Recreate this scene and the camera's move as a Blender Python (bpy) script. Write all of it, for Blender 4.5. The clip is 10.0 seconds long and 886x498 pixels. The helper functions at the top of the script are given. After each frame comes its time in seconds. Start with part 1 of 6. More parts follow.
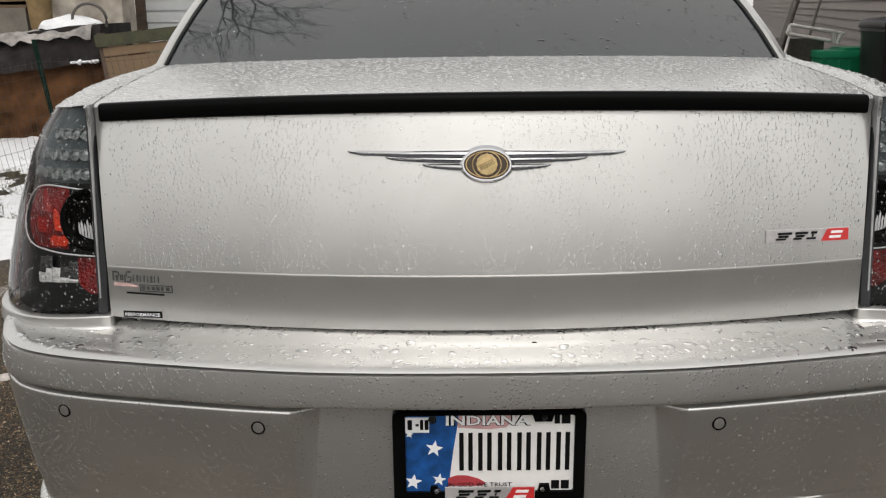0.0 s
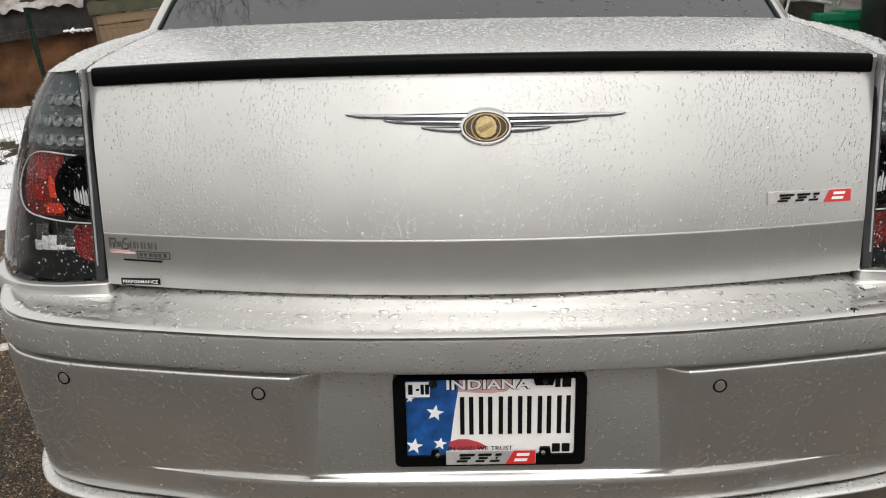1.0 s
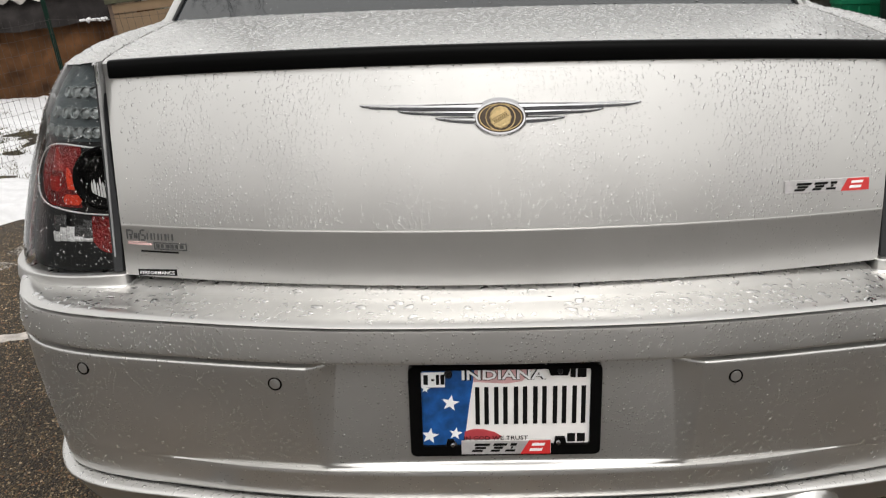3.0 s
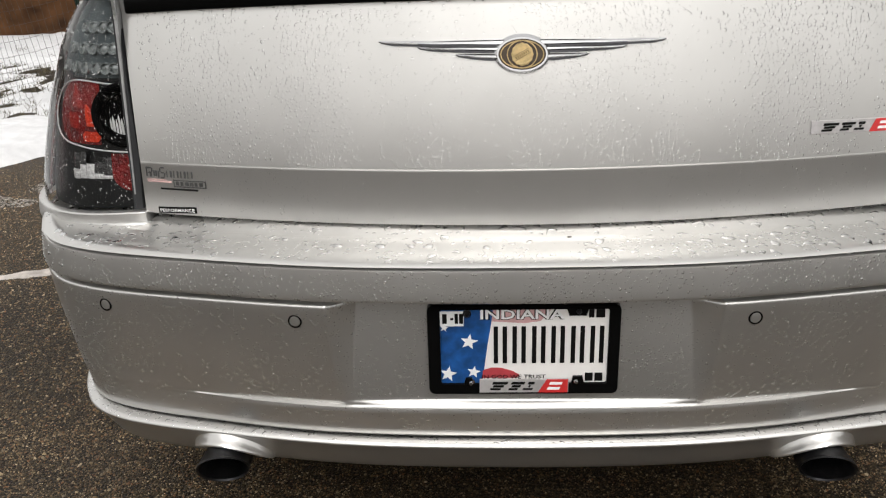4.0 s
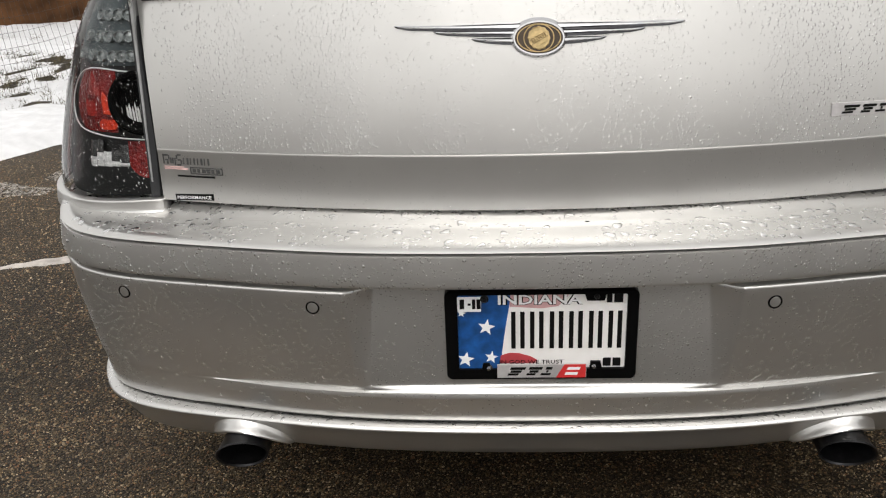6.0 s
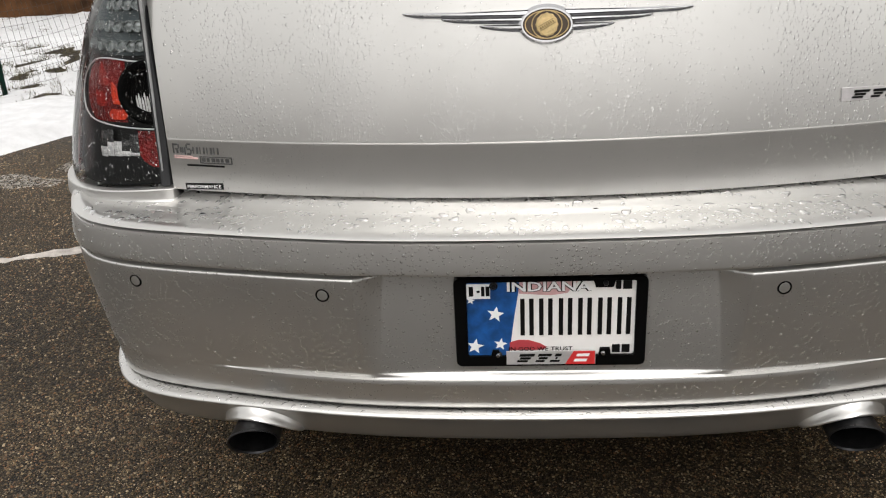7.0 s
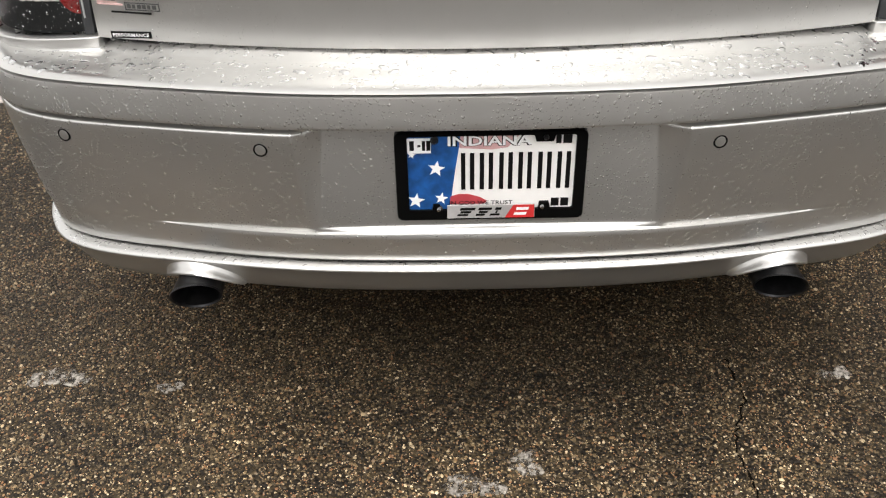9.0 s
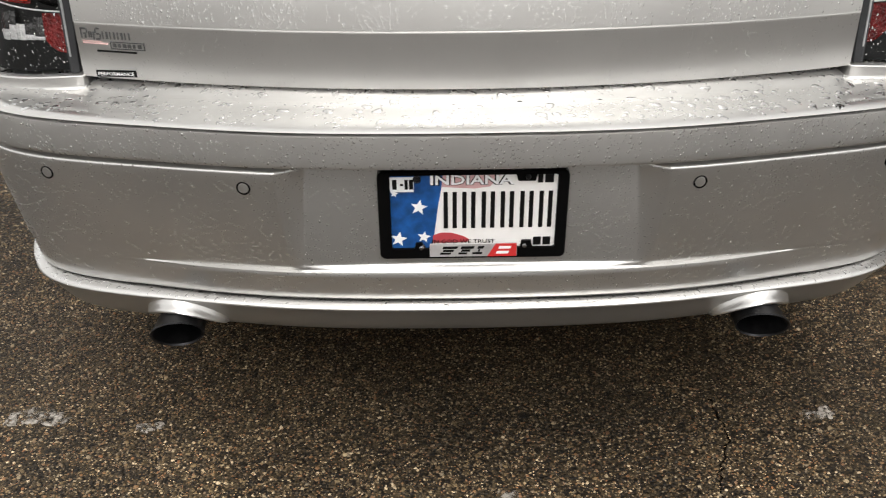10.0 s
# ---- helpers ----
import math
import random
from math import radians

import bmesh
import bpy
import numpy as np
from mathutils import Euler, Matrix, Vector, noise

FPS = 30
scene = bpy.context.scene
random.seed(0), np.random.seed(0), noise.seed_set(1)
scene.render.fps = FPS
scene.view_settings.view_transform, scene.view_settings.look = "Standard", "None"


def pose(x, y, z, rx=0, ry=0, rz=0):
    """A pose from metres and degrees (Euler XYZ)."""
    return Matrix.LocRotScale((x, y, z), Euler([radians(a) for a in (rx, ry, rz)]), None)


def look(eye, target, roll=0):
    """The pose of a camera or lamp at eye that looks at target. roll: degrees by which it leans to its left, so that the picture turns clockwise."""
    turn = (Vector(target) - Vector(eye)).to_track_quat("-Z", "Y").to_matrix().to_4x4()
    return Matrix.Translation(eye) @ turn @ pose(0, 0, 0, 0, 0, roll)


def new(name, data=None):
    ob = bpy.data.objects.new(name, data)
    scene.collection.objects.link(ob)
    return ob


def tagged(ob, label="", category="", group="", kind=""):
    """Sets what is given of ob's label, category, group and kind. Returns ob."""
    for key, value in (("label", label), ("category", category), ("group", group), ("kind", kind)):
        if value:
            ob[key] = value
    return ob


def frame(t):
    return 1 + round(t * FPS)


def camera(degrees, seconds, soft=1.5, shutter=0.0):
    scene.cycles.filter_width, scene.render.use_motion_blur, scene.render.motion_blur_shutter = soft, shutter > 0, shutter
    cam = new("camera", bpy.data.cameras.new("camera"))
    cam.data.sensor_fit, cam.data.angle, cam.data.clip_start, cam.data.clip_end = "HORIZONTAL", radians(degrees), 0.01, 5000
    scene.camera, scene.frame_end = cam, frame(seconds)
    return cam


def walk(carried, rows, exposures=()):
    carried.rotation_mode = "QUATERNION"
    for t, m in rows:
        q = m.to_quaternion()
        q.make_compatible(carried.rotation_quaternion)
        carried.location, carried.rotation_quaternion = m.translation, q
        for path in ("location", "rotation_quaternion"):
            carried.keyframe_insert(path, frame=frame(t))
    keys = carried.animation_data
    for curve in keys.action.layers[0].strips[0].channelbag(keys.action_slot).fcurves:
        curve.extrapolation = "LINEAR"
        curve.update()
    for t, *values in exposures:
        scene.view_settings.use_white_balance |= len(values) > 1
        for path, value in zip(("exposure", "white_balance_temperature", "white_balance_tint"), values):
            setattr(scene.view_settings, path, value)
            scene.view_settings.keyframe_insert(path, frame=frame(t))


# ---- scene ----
cam = camera(53.6, 10.0, soft=1.1, shutter=0.4)

PATH = [
    (0, (-0.0600, -1.2800, 1.2460), (-0.0730, 0.6490, 0.7160), -0.70),
    (0.2, (-0.0588, -1.2768, 1.2460), (-0.0629, 0.6460, 0.6958), -0.79),
    (0.3, (-0.0582, -1.2752, 1.2460), (-0.0651, 0.6435, 0.6817), -0.86),
    (0.5, (-0.0570, -1.2720, 1.2460), (-0.0670, 0.6370, 0.6500), -1.10),
    (1, (-0.0620, -1.2710, 1.2360), (-0.0720, 0.6380, 0.6370), -1.10),
    (1.5, (-0.0570, -1.2710, 1.2420), (-0.0750, 0.6380, 0.6460), -1.00),
    (2, (-0.0570, -1.2710, 1.2450), (-0.0800, 0.6430, 0.6630), -1.20),
    (2.2, (-0.0600, -1.2710, 1.2460), (-0.0810, 0.6460, 0.6750), -1.10),
    (3.3, (-0.0608, -1.2702, 1.2401), (-0.1203, 0.6182, 0.5840), -1.70),
    (3.5, (-0.0610, -1.2700, 1.2390), (-0.1310, 0.6120, 0.5660), -1.60),
    (3.7, (-0.0622, -1.2684, 1.2394), (-0.1385, 0.6041, 0.5408), -1.81),
    (4, (-0.0640, -1.2660, 1.2400), (-0.1520, 0.5840, 0.4860), -1.70),
    (4.5, (-0.0650, -1.2690, 1.2370), (-0.1600, 0.5760, 0.4710), -2.20),
    (5, (-0.0610, -1.2690, 1.2360), (-0.1550, 0.5670, 0.4490), -2.60),
    (5.5, (-0.0640, -1.2650, 1.2420), (-0.1620, 0.5650, 0.4410), -2.60),
    (6, (-0.0700, -1.2640, 1.2390), (-0.1890, 0.5720, 0.4560), -2.40),
    (6.2, (-0.0699, -1.2649, 1.2386), (-0.1968, 0.5632, 0.4376), -2.79),
    (7.3, (-0.0691, -1.2701, 1.2364), (-0.2147, 0.5543, 0.4300), -2.82),
    (7.5, (-0.0690, -1.2710, 1.2360), (-0.2130, 0.5510, 0.4240), -2.60),
    (7.8, (-0.0684, -1.2716, 1.2348), (-0.2052, 0.5508, 0.4224), -2.95),
    (8, (-0.0680, -1.2720, 1.2340), (-0.1730, 0.5210, 0.3540), -2.20),
    (8.1, (-0.0780, -1.2690, 1.2360), (-0.1400, 0.4870, 0.2800), -1.90),
    (8.2, (-0.0790, -1.2710, 1.2320), (-0.1130, 0.4520, 0.2180), -1.60),
    (8.3, (-0.0760, -1.2640, 1.2430), (-0.0950, 0.4170, 0.1590), -1.40),
    (8.5, (-0.0710, -1.2560, 1.2460), (-0.0770, 0.3830, 0.0990), -1.10),
    (9, (-0.0680, -1.2620, 1.2450), (-0.0820, 0.4010, 0.1350), -1.30),
    (9.5, (-0.0640, -1.2720, 1.2460), (-0.0840, 0.4190, 0.1780), -1.80),
    (9.7, (-0.0620, -1.2692, 1.2452), (-0.0801, 0.4383, 0.2040), -1.51),
    (10, (-0.0590, -1.2650, 1.2440), (-0.0440, 0.4470, 0.2100), -0.60),
]
walk(cam, [(t, look(eye, target, roll)) for t, eye, target, roll in PATH], [(0.0, -0.50), (0.4, -0.38), (2.0, -0.29), (3.5, -0.34), (7.5, -0.35), (8.0, -0.45), (8.25, -0.15), (8.5, 0.1), (9.0, 0.06), (9.5, -0.02), (10.0, -0.08)])

# ---- light ----
world = bpy.data.worlds.new("overcast_sky")
scene.world = world
world.use_nodes = True
wn, wl = world.node_tree.nodes, world.node_tree.links
sky = wn.new("ShaderNodeTexSky")
sky.sky_type = 'NISHITA'
sky.sun_disc = False
sky.sun_elevation = radians(51)
sky.sun_rotation = radians(174)
sky.air_density, sky.dust_density, sky.ozone_density = 1.0, 7.0, 1.0
hue = wn.new("ShaderNodeHueSaturation")
hue.inputs["Saturation"].default_value = 0.18
wl.new(sky.outputs[0], hue.inputs["Color"])
cloud = wn.new("ShaderNodeMix")
cloud.data_type = 'RGBA'
cloud.inputs[0].default_value = 0.62
cloud.inputs[7].default_value = (6.05, 5.92, 5.68, 1)
wl.new(hue.outputs[0], cloud.inputs[6])
wl.new(cloud.outputs[2], wn["Background"].inputs[0])
wn["Background"].inputs[1].default_value = 0.285
sun = new("sun", bpy.data.lights.new("sun", 'SUN'))
sun.data.energy, sun.data.angle, sun.data.color = 0.58, radians(60), (1.0, 0.97, 0.92)
sun.matrix_world = look((0.7, -6.4, 8), (0, 0, 0))


# ---- materials ----
def material(name, base, rough=0.5, metal=0.0, vary=0.15, scale=20.0, bump=0.0, bump_scale=80.0, coat=0.0, spec=0.5, island=0.0, tint=None, obj_random=0.0):
    m = bpy.data.materials.new(name)
    m.use_nodes = True
    n, l = m.node_tree.nodes, m.node_tree.links
    b = n["Principled BSDF"]
    b.inputs["Roughness"].default_value = rough
    b.inputs["Metallic"].default_value = metal
    b.inputs["Specular IOR Level"].default_value = spec
    b.inputs["Coat Weight"].default_value = coat
    b.inputs["Coat Roughness"].default_value = 0.06
    geo = n.new("ShaderNodeNewGeometry")
    if vary or island or obj_random:
        t1 = n.new("ShaderNodeTexNoise")
        t1.inputs["Scale"].default_value, t1.inputs["Detail"].default_value = scale, 6
        t2 = n.new("ShaderNodeTexNoise")
        t2.inputs["Scale"].default_value, t2.inputs["Detail"].default_value = scale * 0.13, 3
        l.new(geo.outputs["Position"], t1.inputs["Vector"])
        l.new(geo.outputs["Position"], t2.inputs["Vector"])
        add = n.new("ShaderNodeMath")
        l.new(t1.outputs[0], add.inputs[0])
        l.new(t2.outputs[0], add.inputs[1])
        last = add.outputs[0]
        if island or obj_random:
            mul = n.new("ShaderNodeMath")
            mul.operation = 'MULTIPLY_ADD'
            if island:
                l.new(geo.outputs["Random Per Island"], mul.inputs[0])
            else:
                info = n.new("ShaderNodeObjectInfo")
                l.new(info.outputs["Random"], mul.inputs[0])
            mul.inputs[1].default_value = (island or obj_random) * 2
            l.new(last, mul.inputs[2])
            last = mul.outputs[0]
        ramp = n.new("ShaderNodeMapRange")
        l.new(last, ramp.inputs[0])
        ramp.inputs[1].default_value, ramp.inputs[2].default_value = 0.6, 1.4 + 2 * (island or obj_random)
        mix = n.new("ShaderNodeMix")
        mix.data_type = 'RGBA'
        l.new(ramp.outputs[0], mix.inputs[0])
        dark = tint or [c * (1 - 2 * vary) for c in base]
        mix.inputs[6].default_value = (*dark, 1)
        mix.inputs[7].default_value = (*[min(1, c * (1 + vary)) for c in base], 1)
        l.new(mix.outputs[2], b.inputs["Base Color"])
    else:
        b.inputs["Base Color"].default_value = (*base, 1)
    if bump:
        t3 = n.new("ShaderNodeTexNoise")
        t3.inputs["Scale"].default_value, t3.inputs["Detail"].default_value = bump_scale, 5
        l.new(geo.outputs["Position"], t3.inputs["Vector"])
        bp = n.new("ShaderNodeBump")
        bp.inputs["Strength"].default_value, bp.inputs["Distance"].default_value = bump, 0.01
        l.new(t3.outputs[0], bp.inputs["Height"])
        l.new(bp.outputs[0], b.inputs["Normal"])
    return m


PAINT = material("silver_paint", (0.585, 0.577, 0.561), 0.285, 0.87, 0.05, 9, coat=0.05, spec=0.3)


BLACK_GLOSS = material("black_gloss_plastic", (0.003, 0.003, 0.003), 0.32, 0, 0.1, 30, spec=0.04)
BLACK_RUBBER = material("black_rubber", (0.02, 0.02, 0.02), 0.7, 0, 0.2, 60, 0.2, 300)
CHROME = material("chrome", (0.50, 0.50, 0.51), 0.08, 1.0, 0.04, 40)
GOLD = material("gold_enamel", (0.64, 0.48, 0.24), 0.35, 0.7, 0.2, 300, 0.4, 600)
GLASS = material("tinted_glass", (0.02, 0.023, 0.025), 0.03, 0, 0.1, 6, spec=1.0)
LAMP_BLACK = material("lamp_housing_black", (0.009, 0.010, 0.0105), 0.3, 0, 0.3, 25)
LAMP_GREY = material("lamp_housing_grey", (0.085, 0.105, 0.112), 0.3, 0.3, 0.2, 25)
RED_DARK = material("dark_red_plastic", (0.19, 0.011, 0.010), 0.25, 0, 0.45, 130, 0.5, 170, tint=(0.022, 0.003, 0.003))
RED_BRIGHT = material("red_reflector", (0.85, 0.06, 0.025), 0.6, 0, 0.5, 220, 0.5, 200, spec=0.1, tint=(0.20, 0.012, 0.01))
REFLECTOR = material("clear_reflector", (0.9, 0.9, 0.9), 0.3, 0.1, 0.3, 160, 0.4, 220, tint=(0.42, 0.42, 0.42))
EXHAUST = material("sooty_steel", (0.022, 0.022, 0.024), 0.38, 0.7, 0.4, 90)
PLATE_WHITE = material("plate_white", (0.78, 0.76, 0.74), 0.4, 0, 0.05, 30)
PLATE_BLUE = material("plate_blue", (0.010, 0.082, 0.29), 0.4, 0, 0.45, 50)
PLATE_RED = material("plate_red", (0.42, 0.05, 0.06), 0.4, 0, 0.15, 60)
PLATE_PINK = material("plate_pink", (0.62, 0.36, 0.36), 0.4, 0, 0.2, 40)
INK = material("black_ink", (0.006, 0.006, 0.006), 0.5, 0, 0.1, 50, spec=0.08)
WHITE = material("white_print", (0.8, 0.8, 0.8), 0.4, 0, 0.05, 50)
BADGE_SILVER = material("badge_silver", (0.52, 0.50, 0.50), 0.32, 0.35, 0.12, 120)
BADGE_RED = material("badge_red", (0.55, 0.03, 0.03), 0.3, 0, 0.1, 60)
STICKER_GREY = material("sticker_grey", (0.055, 0.055, 0.055), 0.5, 0, 0.2, 90)
STICKER_DARK = material("sticker_dark", (0.045, 0.045, 0.045), 0.5, 0, 0.2, 90)
STICKER_PINK = material("sticker_pink", (0.6, 0.4, 0.38), 0.5, 0, 0.2, 90)
TYRE = material("tyre_rubber", (0.025, 0.025, 0.025), 0.8, 0, 0.2, 60)
ALLOY = material("alloy", (0.55, 0.55, 0.56), 0.3, 0.9, 0.1, 30)
CRACK = material("crack_shadow", (0.006, 0.005, 0.004), 1.0, 0, 0.3, 90, spec=0.0)
CABIN = material("dark_cabin", (0.02, 0.02, 0.02), 0.8, 0, 0.2, 20)
OLD_SNOW = material("old_snow", (0.24, 0.22, 0.205), 0.7, 0, 0.45, 16, 0.7, 25)
SNOW = material("snow", (0.70, 0.70, 0.71), 0.6, 0, 0.12, 14, 0.5, 30)
ICE = material("ice_crust", (0.50, 0.46, 0.41), 0.35, 0, 0.45, 150, 0.9, 260, tint=(0.05, 0.04, 0.03))


def worn_through(m, low, high):
    """Thin crust with gaps, through which the ground shows."""
    n, l = m.node_tree.nodes, m.node_tree.links
    geo, nz, mr = n.new("ShaderNodeNewGeometry"), n.new("ShaderNodeTexNoise"), n.new("ShaderNodeMapRange")
    nz.inputs["Scale"].default_value, nz.inputs["Detail"].default_value = 75, 5
    mr.inputs[1].default_value, mr.inputs[2].default_value, mr.inputs[4].default_value = low, high, .85
    l.new(geo.outputs["Position"], nz.inputs["Vector"])
    l.new(nz.outputs[0], mr.inputs[0])
    l.new(mr.outputs[0], n["Principled BSDF"].inputs["Alpha"])


worn_through(ICE, .38, .64)
GRASS = material("winter_grass", (0.10, 0.085, 0.04), 0.8, 0, 0.35, 12, 0.8, 90, island=0.6)
SOIL = material("bank_soil", (0.085, 0.040, 0.017), 0.9, 0, 0.5, 6, 1.0, 14, spec=0.1, tint=(0.006, 0.004, 0.003))
TARP = material("grey_tarp", (0.026, 0.023, 0.022), 0.8, 0, 0.5, 7, 1.0, 24, spec=0.1, tint=(0.007, 0.006, 0.006))
TAN_WOOD = material("tan_boards", (0.14, 0.09, 0.047), 0.75, 0, 0.25, 10, 0.3, 60, obj_random=0.4)
GREEN_WOOD = material("green_board", (0.045, 0.045, 0.02), 0.8, 0, 0.3, 14, 0.3, 60)
POST_GREEN = material("green_post", (0.004, 0.017, 0.011), 0.6, 0, 0.3, 40, spec=0.08)
WIRE = material("wire", (0.04, 0.035, 0.03), 0.5, 0.7, 0.2, 50)
SIDING = material("siding_boards", (0.20, 0.165, 0.145), 0.65, 0, 0.15, 6, 0.15, 50, obj_random=0.3)
SIDING_WHITE = material("white_siding", (0.40, 0.41, 0.41), 0.6, 0, 0.1, 6, 0.1, 40, obj_random=0.2)
BIN_BLACK = material("black_bin_plastic", (0.022, 0.02, 0.02), 0.45, 0, 0.2, 20, 0.15, 60)
TOTE_GREEN = material("green_tote_plastic", (0.01, 0.22, 0.10), 0.4, 0, 0.15, 10)
GREY_METAL = material("weathered_metal", (0.09, 0.08, 0.07), 0.5, 0.4, 0.3, 20)
WHITE_METAL = material("white_metal", (0.6, 0.58, 0.55), 0.5, 0, 0.2, 20)
OCHRE = material("ochre_clay", (0.22, 0.145, 0.06), 0.7, 0, 0.3, 12, 0.3, 40)
CONCRETE = material("rough_concrete", (0.15, 0.132, 0.112), 0.85, 0, 0.3, 6, 0.6, 30)
PALE_CONCRETE = material("pale_stained_concrete", (0.40, 0.36, 0.31), 0.85, 0, 0.4, 4, 0.6, 30, tint=(0.06, 0.045, 0.03))
DARK_WOOD = material("dark_timber", (0.07, 0.045, 0.03), 0.8, 0, 0.3, 12, 0.4, 50)
BARK = material("bare_bark", (0.05, 0.04, 0.035), 0.9, 0, 0.3, 20, 0.5, 60)


def asphalt():
    m = bpy.data.materials.new("exposed_aggregate_asphalt")
    m.use_nodes = True
    n, l = m.node_tree.nodes, m.node_tree.links
    b = n["Principled BSDF"]
    geo = n.new("ShaderNodeNewGeometry")
    vor = n.new("ShaderNodeTexVoronoi")
    vor.inputs["Scale"].default_value = 150
    l.new(geo.outputs["Position"], vor.inputs["Vector"])
    sep = n.new("ShaderNodeSeparateColor")
    l.new(vor.outputs["Color"], sep.inputs[0])
    ramp = n.new("ShaderNodeValToRGB")
    e = ramp.color_ramp.elements
    e[0].position, e[0].color = 0.0, (0.013, 0.011, 0.009, 1)
    e[1].position, e[1].color = 1.0, (0.075, 0.052, 0.028, 1)
    e.new(0.45).color = (0.018, 0.0135, 0.009, 1)
    e.new(0.8).color = (0.058, 0.042, 0.023, 1)
    l.new(sep.outputs[0], ramp.inputs[0])
    big = n.new("ShaderNodeTexNoise")
    big.inputs["Scale"].default_value, big.inputs["Detail"].default_value = 2.2, 6
    l.new(geo.outputs["Position"], big.inputs["Vector"])
    mr = n.new("ShaderNodeMapRange")
    mr.inputs[1].default_value, mr.inputs[2].default_value = 0.3, 0.7
    mr.inputs[3].default_value, mr.inputs[4].default_value = 0.55, 1.15
    l.new(big.outputs[0], mr.inputs[0])
    mul = n.new("ShaderNodeMix")
    mul.data_type, mul.blend_type = 'RGBA', 'MULTIPLY'
    mul.inputs[0].default_value = 1
    l.new(ramp.outputs[0], mul.inputs[6])
    l.new(mr.outputs[0], mul.inputs[7])
    l.new(mul.outputs[2], b.inputs["Base Color"])
    b.inputs["Roughness"].default_value = 0.55
    b.inputs["Specular IOR Level"].default_value = 0.18
    bp = n.new("ShaderNodeBump")
    bp.inputs["Strength"].default_value, bp.inputs["Distance"].default_value = 0.9, 0.004
    bp.invert = True
    l.new(vor.outputs["Distance"], bp.inputs["Height"])
    l.new(bp.outputs[0], b.inputs["Normal"])
    return m


def pebble_mix():
    """Wet aggregate: each stone takes one of several colours."""
    m = bpy.data.materials.new("wet_pebbles")
    m.use_nodes = True
    n, l = m.node_tree.nodes, m.node_tree.links
    b = n["Principled BSDF"]
    geo = n.new("ShaderNodeNewGeometry")
    ramp = n.new("ShaderNodeValToRGB")
    e = ramp.color_ramp.elements
    e[0].position, e[0].color = 0.0, (0.014, 0.010, 0.006, 1)
    e[1].position, e[1].color = 1.0, (0.56, 0.445, 0.30, 1)
    for at, c in ((0.25, (0.050, 0.036, 0.020)), (0.45, (0.105, 0.075, 0.041)), (0.65, (0.19, 0.134, 0.070)), (0.76, (0.19, 0.090, 0.040)), (0.85, (0.17, 0.140, 0.098)), (0.94, (0.37, 0.285, 0.17))):
        e.new(at).color = (*c, 1)
    l.new(geo.outputs["Random Per Island"], ramp.inputs[0])
    big = n.new("ShaderNodeTexNoise")
    big.inputs["Scale"].default_value, big.inputs["Detail"].default_value = 2.6, 6
    l.new(geo.outputs["Position"], big.inputs["Vector"])
    mr = n.new("ShaderNodeMapRange")
    mr.inputs[1].default_value, mr.inputs[2].default_value = 0.3, 0.7
    mr.inputs[3].default_value, mr.inputs[4].default_value = 0.75, 1.5
    l.new(big.outputs[0], mr.inputs[0])
    mul = n.new("ShaderNodeMix")
    mul.data_type, mul.blend_type = 'RGBA', 'MULTIPLY'
    mul.inputs[0].default_value = 1
    l.new(ramp.outputs[0], mul.inputs[6])
    l.new(mr.outputs[0], mul.inputs[7])
    l.new(mul.outputs[2], b.inputs["Base Color"])
    b.inputs["Roughness"].default_value = 0.3
    b.inputs["Specular IOR Level"].default_value = 0.25
    return m


def tone_patch(m, centre, size, inside, outside, first, last):
    """A patch of the drive with a ragged outline, darker or lighter than the rest: inside and outside scale the colour.
    """
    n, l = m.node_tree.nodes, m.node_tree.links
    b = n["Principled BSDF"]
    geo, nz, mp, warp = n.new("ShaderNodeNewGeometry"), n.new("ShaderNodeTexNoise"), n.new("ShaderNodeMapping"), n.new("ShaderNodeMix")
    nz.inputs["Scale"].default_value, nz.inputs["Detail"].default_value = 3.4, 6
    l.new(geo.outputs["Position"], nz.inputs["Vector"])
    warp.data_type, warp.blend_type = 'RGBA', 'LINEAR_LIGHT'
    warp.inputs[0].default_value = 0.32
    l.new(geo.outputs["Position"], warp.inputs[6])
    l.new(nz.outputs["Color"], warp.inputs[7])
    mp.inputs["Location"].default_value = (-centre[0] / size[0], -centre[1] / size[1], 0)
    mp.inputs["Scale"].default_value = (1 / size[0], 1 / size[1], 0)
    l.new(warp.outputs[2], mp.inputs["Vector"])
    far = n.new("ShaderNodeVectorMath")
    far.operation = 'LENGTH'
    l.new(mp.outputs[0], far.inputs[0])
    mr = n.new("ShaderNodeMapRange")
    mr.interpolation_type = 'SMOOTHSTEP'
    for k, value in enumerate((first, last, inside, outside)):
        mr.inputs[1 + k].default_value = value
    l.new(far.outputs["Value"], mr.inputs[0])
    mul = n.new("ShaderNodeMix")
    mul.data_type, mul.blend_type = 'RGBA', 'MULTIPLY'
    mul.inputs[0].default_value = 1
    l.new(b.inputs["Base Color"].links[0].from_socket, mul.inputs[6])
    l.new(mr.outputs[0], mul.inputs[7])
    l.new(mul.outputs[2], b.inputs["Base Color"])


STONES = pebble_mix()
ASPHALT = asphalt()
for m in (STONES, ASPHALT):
    tone_patch(m, (.08, .27), (.90, .45), .42, 1.0, .30, 1.35)      # shade under the bumper, put into the ground's colour
    tone_patch(m, (-1.45, .75), (.75, .9), .68, 1.0, .35, 1.3)      # darker stretch beside the car
    tone_patch(m, (-.35, -.22), (.75, .35), 1.45, 1.0, .35, 1.25)   # lighter patch behind the car


